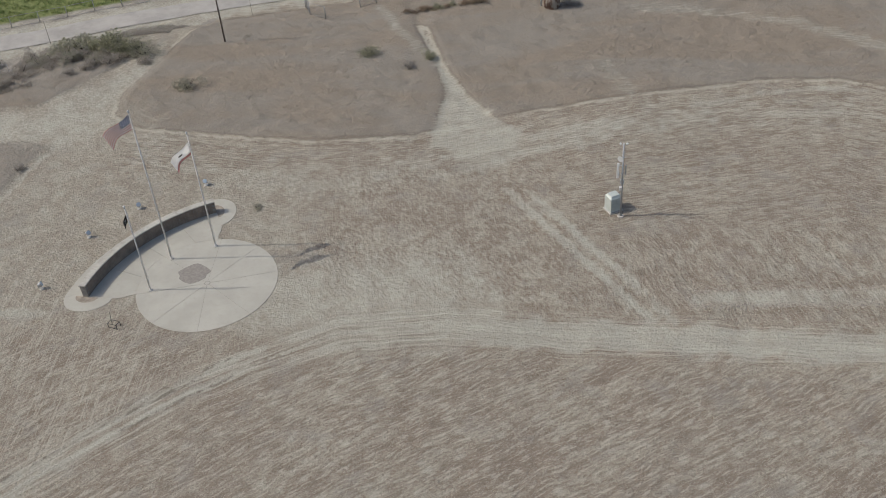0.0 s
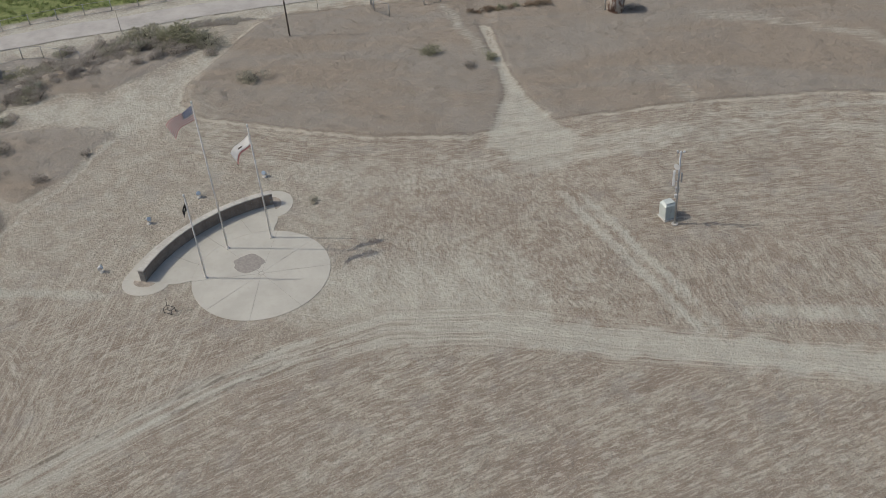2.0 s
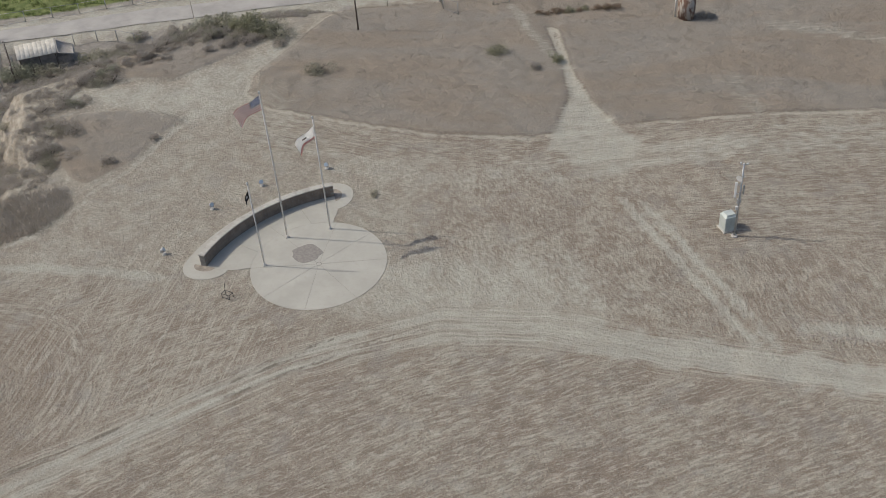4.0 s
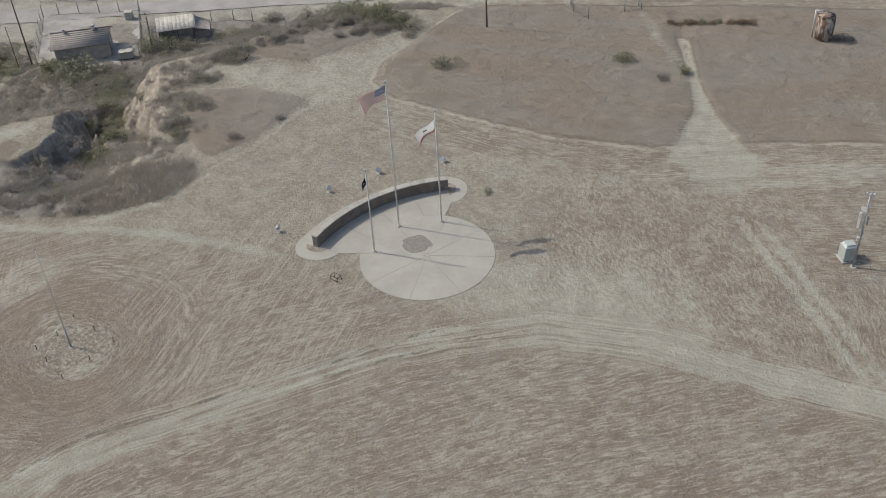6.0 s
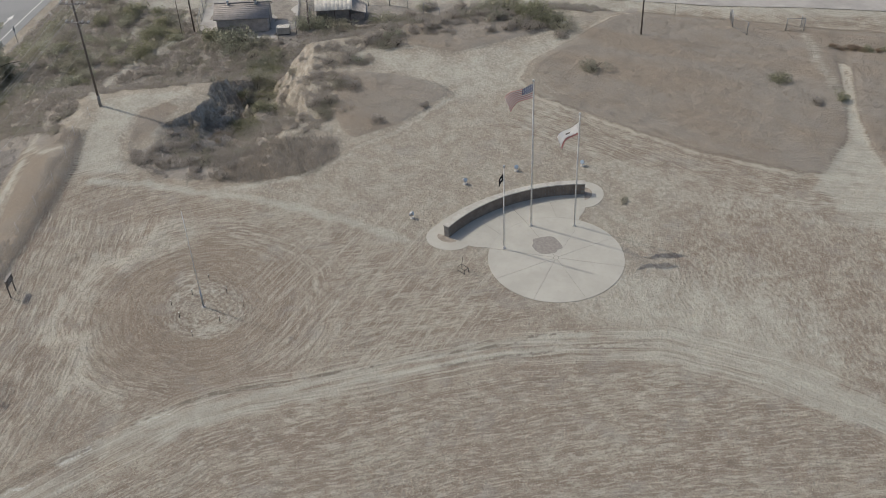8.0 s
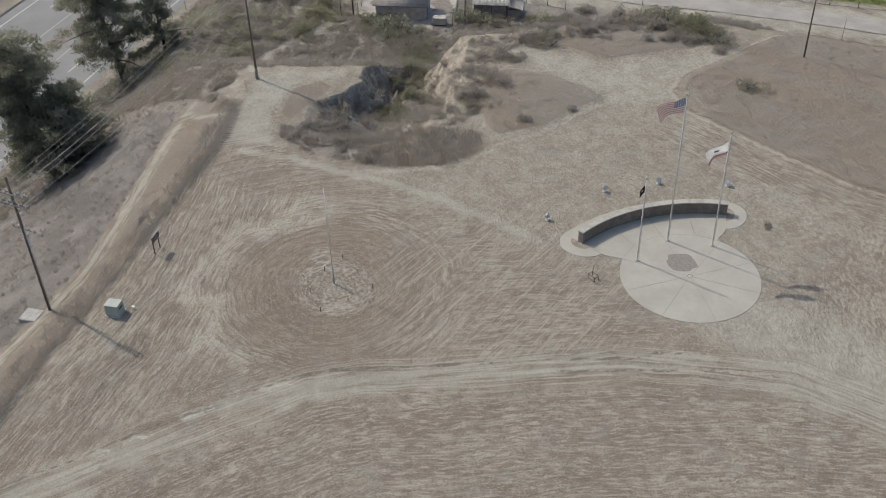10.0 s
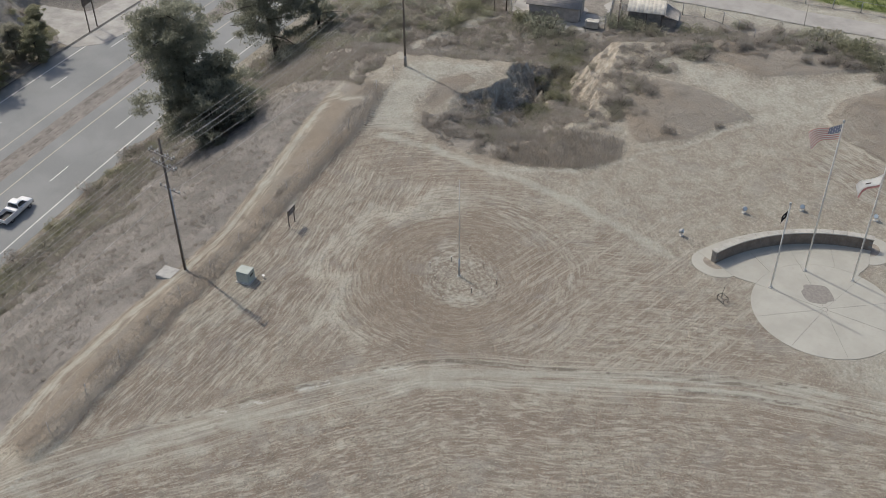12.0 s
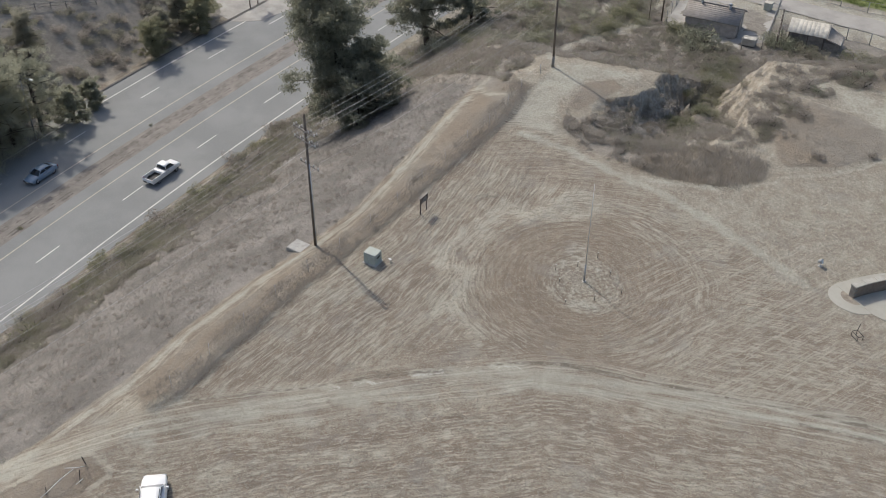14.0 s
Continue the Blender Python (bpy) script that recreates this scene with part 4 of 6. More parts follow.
def cabinet(x, y, size, turn, mat, label, chamfer):
    c = thing("utility_cabinet", (x, y, ground_z(x, y)), label, "cabinet", turn=turn)
    w, d, h = size
    part("plinth", box((w + 0.25, d + 0.25, 0.14), (0, 0, -0.06), 0.02), footing, c)
    bm = box((w, d, h), (0, 0, 0.08), 0.0)
    if chamfer:
        top = [e for e in bm.edges if all(v.co.z > h for v in e.verts)]
        bmesh.ops.bevel(bm, geom=top, offset=chamfer, segments=1, affect="EDGES")
    body = part("body", bm, mat, c)
    part("lid", box((w - chamfer * 1.7 + 0.05, d - chamfer * 1.7 + 0.05, 0.05), (0, 0, h + 0.07), 0.012), mat, c)
    for s in (-1, 1):
        door = part("door", box((w * 0.46, 0.03, h * 0.76), (s * w * 0.235, -d / 2 - 0.012, 0.16), 0.008), mat, c)
        part("door_handle", box((0.03, 0.05, 0.16), (s * 0.07, -d / 2 - 0.04, h * 0.5), 0.008), steel, door)
    part("vent", box((0.02, d * 0.5, 0.2), (w / 2 + 0.005, 0, h * 0.62), 0.004), dark_metal, c)
    return c


cabinet(15.75, 64.4, (1.15, 1.05, 1.62), 28, pale_box, "pale grey-green equipment cabinet with chamfered top beside the mast", 0.2)
cabinet(-58.85, 22.05, (1.25, 1.05, 1.08), 25, green_box, "dark green transformer cabinet on the mown slope", 0.03)
tag = thing("ground_marker", (-57.9, 23.3, ground_z(-57.9, 23.3)), "small pale marker plate on a short stake", "marker")
part("stake", rod((0, 0, -0.1), (0, 0, 0.3), 0.03), steel, tag)
part("plate", box((0.3, 0.22, 0.03), (0, 0, 0.3), 0.01), white_metal, tag)
pad = thing("concrete_pad", (-66.2, 18.2, ground_z(-66.2, 18.2)), "weathered square concrete vault cover on the bank", "vault cover", turn=22)
part("frame", box((1.75, 1.6, 0.5), (0, 0, -0.25), 0.03), footing, pad)
for s in (-1, 1):
    part("cover", box((0.81, 1.5, 0.04), (s * 0.41, 0, 0.25), 0.01), footing, pad)

board = thing("information_board", (-62.65, 30.1, ground_z(-62.65, 30.1)), "dark wooden information board on two posts", "sign board", turn=113)
for s in (-0.52, 0.52):
    part("post", box((0.09, 0.09, 2.05), (s, 0, -0.1), 0.015), wood_pole, board)
panel = part("panel", box((1.25, 0.08, 0.62), (0, -0.1, 1.3), 0.01), wood_pole, board)
for k in range(4):
    part("text_bar", box((0.95 - 0.12 * k, 0.012, 0.05), (0, -0.146, 1.38 + 0.13 * k)), wood_grey, panel)
part("cap_rail", box((1.35, 0.2, 0.05), (0, -0.06, 1.94), 0.01), wood_grey, board)

guy = thing("radio_mast", (*MAST, ground_z(*MAST)), "thin tall white whip mast in a grey sleeve", "mast")
part("sleeve", rod((0, 0, -0.1), (0, 0, 1.9), 0.085, 0.08, 12), steel, guy)
part("footing", rod((0, 0, -0.1), (0, 0, 0.05), 0.22, 0.2, 14), footing, guy)
part("whip", rod((0, 0, 1.9), (0, 0, 10.4), 0.042, 0.022, 8), white_metal, guy)
for x, y in ((-48.3, 34.9), (-47.6, 36.9), (-47.5, 39.2), (-44.9, 38.4), (-42.5, 37.6), (-43.2, 35.1), (-44.2, 32.6), (-46.6, 33.9)):
    st = thing("marker_stake", (x, y, ground_z(x, y)), "short steel stake standing round the whip mast", "stake", "stakes round the mast")
    part("shaft", rod((0, 0, -0.1), (0.03, 0, 0.62), 0.03, 0.026, 8), dark_metal, st)
    part("cap", ball((0.03, 0, 0.64), 0.045), white_metal, st)


# ---- utility poles, wires and fence ----
def utility_pole(x, y, h, turn, arms, label, z=None):
    z = ground_z(x, y) if z is None else z
    p = thing("utility_pole", (x, y, z), label, "utility pole", "utility poles", turn)
    part("shaft", rod((0, 0, -0.3), (0, 0, h), 0.0102 * h, 0.007 * h, 14), wood_pole, p)
    for zz, half, twin in arms:
        for s in ((-0.14, 0.14) if twin else (0.14,)):
            arm = part("crossarm", box((half * 2, 0.09, 0.12), (0, s, zz), 0.01), wood_grey, p)
            for k in (-1, -0.45, 0.45, 1):
                part("insulator", rod((k * (half - 0.1), s, zz + 0.12), (k * (half - 0.1), s, zz + 0.34), 0.07, 0.045, 8), white_metal, arm)
        for s in (-1, 1):
            part("brace", rod((s * half * 0.55, 0.17, zz), (0, 0.14, zz - 0.75), 0.025, None, 6), steel, p)
    return p


P1, P2, P0 = (-65.2, 19.5), (-78.6, 59.2), (-50.5, -24.0)
AX = math.degrees(math.atan2(P2[1] - P1[1], P2[0] - P1[0])) - 90
ARMS = [(12.6, 1.5, True), (11.5, 1.5, True), (8.9, 1.3, False)]
pole_1 = utility_pole(*P1, 14.3, AX - 8, ARMS, "dark wooden utility pole with three crossarms beside the trail")
part("riser_pipe", rod((0.17, 0, 0), (0.15, 0, 9.2), 0.05, None, 8), steel, pole_1)
pole_2 = utility_pole(*P2, 13.4, AX, [(12.6, 1.5, True), (10.4, 1.4, True)], "dark wooden utility pole with a pale wrapped foot")
part("foot_wrap", rod((0, 0, 0), (0, 0, 1.4), 0.185, 0.18, 14), wood_grey, pole_2, "pale grey wrapped foot")
utility_pole(*P0, 13.0, AX, ARMS, "dark wooden utility pole with three crossarms beside the trail")
utility_pole(-93.6, 92.9, 11.5, 60, [(10.8, 1.1, False)], "tall bare wooden utility pole near the house")
utility_pole(-94.9, 91.6, 6.5, 60, [], "short dark wooden pole near the house")
utility_pole(-28.0, 100.6, 10.5, 10, [(9.8, 1.1, False)], "slim wooden utility pole at the field's far rim")
utility_pole(-59.5, 120.3, 3.6, 0, [], "short wooden pole beside the far road")
utility_pole(-30.5, 124.5, 3.6, 0, [], "short wooden pole beside the far road")


def tube(pts, r, sides=5):
    """One bent round bar through the given points."""
    bm = bmesh.new()
    rings = []
    for k, p in enumerate(pts):
        d = (pts[min(k + 1, len(pts) - 1)] - pts[max(k - 1, 0)]).normalized()
        e = d.cross(Vector((0, 0, 1))).normalized()
        u = d.cross(e)
        rings.append([bm.verts.new(p + (e * math.cos(6.2832 * i / sides) + u * math.sin(6.2832 * i / sides)) * r) for i in range(sides)])
    for a, b in zip(rings, rings[1:]):
        for i in range(sides):
            bm.faces.new((a[i], a[(i + 1) % sides], b[(i + 1) % sides], b[i])).smooth = True
    bm.faces.new(rings[0])
    bm.faces.new(rings[-1][::-1])
    bmesh.ops.recalc_face_normals(bm, faces=bm.faces)
    return bm


def wire(a, b, sag, r=0.013):
    return tube([Vector(a).lerp(Vector(b), k / 14) - Vector((0, 0, sag * 4 * (k / 14) * (1 - k / 14))) for k in range(15)], r)


wires = thing("power_lines", (0, 0, 0), "thin aluminium power lines strung between the poles", "power line")


def arm_end(p, zz, k):
    t = radians(AX)
    return (p[0] + k * math.cos(t), p[1] + k * math.sin(t), ground_z(*p) + zz)


P3 = (-96.5, 103.0)
for zz, ks in ((12.95, (-1.15, -0.5, 0.5, 1.15)), (11.85, (-1.15, 1.15)), (8.6, (0.0,))):
    for k in ks:
        part("wire", wire(arm_end(P0, zz, k), arm_end(P1, zz, k), 0.9), wire_mat, wires)
        part("wire", wire(arm_end(P1, zz, k), arm_end(P2, zz if zz > 12 else zz - 1.1, k), 0.9), wire_mat, wires)
        if zz > 12:
            part("wire", wire(arm_end(P2, zz, k), (P3[0] + k, P3[1], 2.5), 1.0), wire_mat, wires)

field_fence = thing("field_fence", (0, 0, 0), "thin wire fence on galvanised steel posts along the bank", "fence", kind="structure")
fp = np.array(FENCE)
frun = np.r_[0, np.cumsum(np.hypot(*np.diff(fp, axis=0).T))]
tops = []
for s in np.arange(0, frun[-1], 4.4):
    x, y = float(np.interp(s, frun, fp[:, 0])), float(np.interp(s, frun, fp[:, 1]))
    z = ground_z(x, y)
    lean = 0.12 * math.sin(s * 1.7)
    part("fence_post", rod((x, y, z - 0.2), (x + lean, y + 0.5 * lean, z + 1.3), 0.026, 0.022, 6), steel, field_fence)
    tops.append((x, y, z))
for a, b in zip(tops, tops[1:]):
    for hh in (0.45, 0.85, 1.25):
        part("fence_wire", rod((a[0], a[1], a[2] + hh), (b[0], b[1], b[2] + hh), 0.006, None, 4), steel, field_fence)

# ---- vehicles ----
def car_paint(name, c, coat=0.4):
    m = Mat(name, 0.35, 0.0, 0.5)
    m.color(m.mix(m.ramp(m.noise(2.0), 0.3, 0.7), tuple(v * 0.92 for v in c), c))
    m.b.inputs["Coat Weight"].default_value = coat
    return m.m


tyre_mat = plain("tyre_rubber", (0.025, 0.025, 0.025), 0.85)
rim_mat = plain("alloy_rim", (0.45, 0.45, 0.45), 0.35, 0.7, 0.5)
glass_dark = Mat("car_glass", 0.06, 0.0, 0.6).color((0.02, 0.024, 0.028)).m
red_lamp = plain("red_lamp", (0.30, 0.02, 0.02), 0.3)
clear_lamp = plain("clear_lamp", (0.6, 0.62, 0.64), 0.15, 0.2, 0.6)
plastic = plain("black_plastic", (0.03, 0.03, 0.03), 0.6)


def loft(rings, close_ends=True):
    """Skin between closed rings of points."""
    bm = bmesh.new()
    vs = [[bm.verts.new(p) for p in ring] for ring in rings]
    n = len(vs[0])
    for a, b in zip(vs, vs[1:]):
        for i in range(n):
            bm.faces.new((a[i], a[(i + 1) % n], b[(i + 1) % n], b[i])).smooth = True
    if close_ends:
        bm.faces.new(vs[0][::-1])
        bm.faces.new(vs[-1])
    bmesh.ops.recalc_face_normals(bm, faces=bm.faces)
    return bm


def body_ring(x, half, z0, z1, tuck=0.12):
    """A rounded cross-section of a car's body at x."""
    r = min(0.14, (z1 - z0) * 0.3)
    side = [(half * 0.94, z0), (half, z0 + r), (half, z0 + 0.55 * (z1 - z0)), (half * (1 - tuck * 0.4), z1 - r * 0.5), (half * (1 - tuck), z1)]
    pts = [(x, y, z) for y, z in side] + [(x, -y, z) for y, z in reversed(side)]
    return pts


def vehicle(kind, at, turn, paint, label, spec):
    """Hood, cabin and tail from a list of body sections (x, half width, low, high)."""
    v = thing(kind, at, label, "car" if kind != "pickup_truck" else "truck", turn=turn)
    part("body", loft([body_ring(*row) for row in spec["body"]]), paint, v)
    cab = spec["cabin"]
    part("cabin_glass", loft([[(x, h * a, z) for a in (1, -1) for z in ([z0, z1] if a == 1 else [z1, z0])] for x, h, z0, z1 in cab]), glass_dark, v, "dark tinted windows")
    x0, x1, hw, zr = spec["roof"]
    roof = part("roof", loft([[(x, hw * k, zr - 0.05 * abs(k) ** 3 + dz) for k in (-1, -0.5, 0, 0.5, 1)] + [(x, hw * k, zr - 0.09 + dz) for k in (1, 0, -1)] for x, dz in ((x0, -0.03), (x0 + 0.15, 0.02), ((x0 + x1) / 2, 0.04), (x1 - 0.15, 0.02), (x1, -0.03))]), paint, v)
    for s in (-1, 1):
        for xa, xb in spec["pillars"]:
            part("pillar", rod((xa, s * spec["belt"], spec["zbelt"]), (xb, s * hw * 0.96, zr - 0.05), 0.045, None, 6), paint, v)
        part("side_mirror", box((0.14, 0.2, 0.14), (spec["mirror"], s * (spec["belt"] + 0.14), spec["zbelt"]), 0.03), paint, v)
        part("headlight", box((0.1, 0.34, 0.15), (spec["nose"] - 0.06, s * spec["belt"] * 0.74, spec["zlamp"]), 0.03), clear_lamp, v)
        part("tail_light", box((0.08, 0.2, 0.28), (spec["tail"] + 0.05, s * spec["belt"] * 0.86, spec["zlamp"] + 0.05), 0.02), red_lamp, v)
        part("door_handle", box((0.16, 0.03, 0.035), (spec["mirror"] - 1.0, s * (spec["belt"] + 0.035), spec["zbelt"] - 0.12), 0.008), plastic, v)
        for wx in spec["wheels"]:
            wheel = part("wheel", rod((wx, s * (spec["belt"] - 0.2), 0.34), (wx, s * (spec["belt"] + 0.01), 0.34), 0.34, None, 18), tyre_mat, v)
            part("rim", rod((wx, s * (spec["belt"] - 0.05), 0.34), (wx, s * (spec["belt"] + 0.022), 0.34), 0.21, 0.19, 12), rim_mat, wheel)
            part("hub_cap", ball((wx, s * (spec["belt"] + 0.02), 0.34), 0.06), steel, wheel)
    for xx in (spec["nose"] - 0.03, spec["tail"] + 0.03):
        part("bumper", box((0.16, spec["belt"] * 1.9, 0.2), (xx, 0, 0.36), 0.05), plastic, v)
        part("plate_bar", box((0.03, 0.34, 0.13), (xx + (0.09 if xx > 0 else -0.09), 0, 0.42), 0.004), white_metal, v)
    return v


SEDAN = {"body": [(-2.3, 0.72, 0.42, 0.86), (-2.1, 0.84, 0.3, 0.98), (-1.3, 0.89, 0.22, 0.99), (0, 0.9, 0.2, 0.95), (0.95, 0.89, 0.22, 0.93), (1.7, 0.86, 0.24, 0.83), (2.2, 0.76, 0.3, 0.7), (2.36, 0.62, 0.4, 0.6)],
         "cabin": [(-1.75, 0.66, 0.9, 0.98), (-1.0, 0.62, 0.9, 1.36), (-0.3, 0.62, 0.9, 1.42), (0.35, 0.62, 0.9, 1.38), (1.1, 0.7, 0.88, 0.96)], "roof": (-1.1, 0.42, 0.6, 1.43),
         "pillars": [(-1.7, -1.0), (1.1, 0.4), (-0.3, -0.3)], "belt": 0.86, "zbelt": 0.95, "mirror": 0.75, "nose": 2.33, "tail": -2.28, "zlamp": 0.6, "wheels": (-1.4, 1.42)}
SUV = {"body": [(-2.3, 0.8, 0.45, 1.0), (-2.2, 0.9, 0.36, 1.1), (-1.3, 0.93, 0.3, 1.12), (0, 0.93, 0.28, 1.1), (1.0, 0.92, 0.3, 1.08), (1.8, 0.88, 0.32, 1.0), (2.25, 0.78, 0.4, 0.85)],
       "cabin": [(-2.2, 0.7, 1.05, 1.1), (-2.0, 0.71, 1.05, 1.66), (-0.8, 0.72, 1.05, 1.71), (0.3, 0.7, 1.05, 1.66), (1.1, 0.76, 1.03, 1.1)], "roof": (-2.12, 0.42, 0.72, 1.73),
       "pillars": [(-2.2, -2.05), (1.1, 0.38), (-0.4, -0.4), (-1.3, -1.3)], "belt": 0.9, "zbelt": 1.08, "mirror": 0.75, "nose": 2.24, "tail": -2.3, "zlamp": 0.74, "wheels": (-1.4, 1.4)}
PICKUP = {"body": [(-0.1, 0.92, 0.42, 1.12), (0.2, 0.93, 0.4, 1.12), (1.1, 0.93, 0.42, 1.1), (1.9, 0.92, 0.44, 1.06), (2.55, 0.86, 0.46, 0.98), (2.72, 0.74, 0.5, 0.86)],
          "cabin": [(-0.05, 0.72, 1.08, 1.12), (0.1, 0.72, 1.08, 1.66), (0.6, 0.72, 1.08, 1.72), (1.0, 0.72, 1.08, 1.66), (1.7, 0.8, 1.05, 1.1)], "roof": (0.02, 1.05, 0.72, 1.74),
          "pillars": [(-0.05, 0.06), (1.68, 1.02)], "belt": 0.9, "zbelt": 1.1, "mirror": 1.35, "nose": 2.7, "tail": -2.68, "zlamp": 0.78, "wheels": (-1.55, 1.75)}
white_paint = car_paint("white_car_paint", (0.80, 0.80, 0.78))
blue_paint = car_paint("steel_blue_car_paint", (0.2, 0.28, 0.36), 0.8)


def road_turn(y):
    return math.degrees(math.atan2(2.0, float(road_edge(y + 1) - road_edge(y - 1))))


truck = vehicle("pickup_truck", (-109.6, 19.6, ROAD_Z + 0.035), road_turn(19.6), white_paint, "white pickup truck with an open bed on the highway", PICKUP)
bed = bmesh.new()
for s in (-1, 1):
    box((2.6, 0.08, 0.72), (-1.4, s * 0.88, 0.42), 0.02, bed)
box((0.08, 1.8, 0.62), (-2.66, 0, 0.42), 0.02, bed)
part("bed_side", bed, white_paint, truck)
part("bed_floor", box((2.6, 1.7, 0.08), (-1.4, 0, 0.5), 0.01), plastic, truck, "dark bed liner")
part("tool_box", box((0.5, 1.7, 0.4), (-0.42, 0, 0.76), 0.04), white_paint, truck)
vehicle("sedan_car", (-118.3, 6.3, ROAD_Z + 0.035), road_turn(6.3) + 180, blue_paint, "steel blue sedan car driving on the highway", SEDAN)
suv_car = vehicle("suv_car", (-43.6, -5.2, ground_z(-43.6, -5.2)), 153, white_paint, "white sport utility car parked on the dry field", SUV)
for s in (-1, 1):
    part("roof_rail", rod((-1.8, s * 0.66, 1.8), (0.1, s * 0.66, 1.8), 0.025, None, 6), plastic, suv_car)

# ---- house, shed and yard ----
shingle = plain("brown_grey_shingles", (0.29, 0.268, 0.244), 0.9, scale=2.0, vary=0.16)
stucco = plain("brown_stucco", (0.46, 0.41, 0.36), 0.9, scale=1.2)
tin = plain("pale_corrugated_roof", (0.52, 0.495, 0.43), 0.75, 0.0, 0.3, scale=1.3, vary=0.3)
tin_grey = plain("grey_sheet_roof", (0.3, 0.285, 0.26), 0.75, 0.0, 0.3, scale=1.3, vary=0.3)
yard_mat = plain("yard_concrete", (0.36, 0.345, 0.31), 0.9, scale=0.4, vary=0.25)
chain_mat = plain("chain_link", (0.33, 0.33, 0.32), 0.5, 0.6, 0.4, vary=0.1)

yard = new("yard", bpy.data.meshes.new("yard"))
bmy = slab([(-101.5, 107), (-87.4, 111.4), (-79.1, 98.8), (-80.5, 95.8), (-86, 93.2), (-93.5, 93.6)], -9.6, -8.93)
bmy.to_mesh(yard.data)
bmy.free()
yard.data.materials.append(yard_mat)
tagged(yard, "pale concrete yard round the low house", "pavement", kind="structure")

HZ = -8.92
house = thing("house", (-87.75, 97.65, HZ), "low brown house with a dark shingled gable roof", "house", turn=28.8)
hw, hd, hh = 3.75, 2.25, 2.42
part("wall", box((2 * hw, 2 * hd, hh), (0, 0, 0), 0.02), stucco, house)
for s in (-1, 1):
    gable = bmesh.new()
    tri = [gable.verts.new(p) for p in ((s * hw, -hd, hh), (s * hw, hd, hh), (s * hw, 0, hh + 1.1))]
    gable.faces.new(tri)
    tri2 = [gable.verts.new((s * (hw - 0.12), v.co.y, v.co.z)) for v in tri]
    gable.faces.new(tri2[::-1])
    for i in range(3):
        gable.faces.new((tri[i], tri2[i], tri2[(i + 1) % 3], tri[(i + 1) % 3]))
    bmesh.ops.recalc_face_normals(gable, faces=gable.faces)
    part("gable", gable, stucco, house)
    slope = part("roof_slope", loft([[(x, s * 0.0, hh + 1.3), (x, s * (hd + 0.45), hh - 0.12), (x, s * (hd + 0.45), hh - 0.24), (x, 0, hh + 1.18)] for x in (-hw - 0.35, hw + 0.35)]), shingle, house)
    for k in range(9):
        u = (k + 0.5) / 9
        y, z = s * (hd + 0.45) * u, hh + 1.3 - 1.42 * u
        part("shingle_course", rod((-hw - 0.36, y, z + 0.005), (hw + 0.36, y, z + 0.005), 0.03, None, 5), shingle, slope)
part("ridge_cap", box((2 * hw + 0.74, 0.3, 0.08), (0, 0, hh + 1.27), 0.03), shingle, house)
for x, r in ((-2.1, 0.7), (2.0, 1.0)):
    pipe = part("roof_vent", rod((x, -0.25, hh + 0.9), (x, -0.25, hh + 1.2 + 0.5 * r), 0.2 * r, None, 10), white_metal, house)
    part("vent_cap", rod((x, -0.25, hh + 1.18 + 0.5 * r), (x, -0.25, hh + 1.4 + 0.5 * r), 0.34 * r, 0.2 * r, 10), steel, pipe)
door = part("door", box((0.06, 0.95, 1.9), (hw + 0.01, -0.6, 0.0), 0.01), wood_grey, house)
part("door_handle", ball((hw + 0.07, -0.95, 1.0), 0.04), steel, door)

shed = thing("shed", (-77.0, 105.5, ground_z(-77.0, 105.5)), "small shed with a pale corrugated metal roof", "shed", turn=30)
part("wall", box((5.0, 3.4, 2.3), (0, 0, -0.3), 0.02), wood_grey, shed)
part("lean_to_wall", box((2.0, 3.2, 1.5), (3.55, -0.2, -0.3), 0.02), wood_grey, shed)
for side in (-1, 1):
    for k in range(9):
        x = -2.7 + 5.4 * (k + 0.5) / 9
        y0, z0, y1, z1 = side * 2.15, 2.05, 0.0, 3.25
        sheet = loft([[(x - 0.3, yy, zz), (x - 0.26, yy, zz + 0.025), (x + 0.26, yy, zz + 0.025), (x + 0.3, yy, zz), (x + 0.3, yy, zz - 0.04), (x - 0.3, yy, zz - 0.04)] for yy, zz in ((y0, z0), (y1, z1))])
        part("roof_sheet", sheet, tin, shed)
part("end_roof", loft([[(2.72, -2.15, 2.0), (2.72, 0, 3.22), (2.72, 0, 3.14), (2.72, -2.15, 1.92)], [(5.0, -2.4, 1.35), (5.0, 0.4, 1.6), (5.0, 0.4, 1.52), (5.0, -2.4, 1.27)]]), tin_grey, shed, "grey sheet roof of the lean-to")
for x in (-2.4, 0.2, 2.4):
    part("post", box((0.12, 0.12, 2.2), (x, -1.95, -0.3), 0.01), wood_pole, shed)

gen = thing("generator_box", (-80.9, 97.7, HZ), "pale grey equipment box standing in the yard", "equipment box", turn=29)
part("body", box((1.9, 1.1, 1.0), (0, 0, 0.1), 0.05), cap_stone, gen)
part("skid", box((2.0, 1.2, 0.12), (0, 0, 0), 0.01), dark_metal, gen)
part("lid", box((1.95, 1.15, 0.08), (0, 0, 1.1), 0.02), tin, gen)
bin_box = thing("waste_bin", (-87.4, 109.0, HZ), "dark green waste bin in the yard", "bin", turn=20)
part("body", box((1.1, 0.9, 1.1), (0, 0, 0.05), 0.04), green_box, bin_box)
part("lid", box((1.16, 0.96, 0.1), (0, 0, 1.15), 0.03), tin, bin_box)


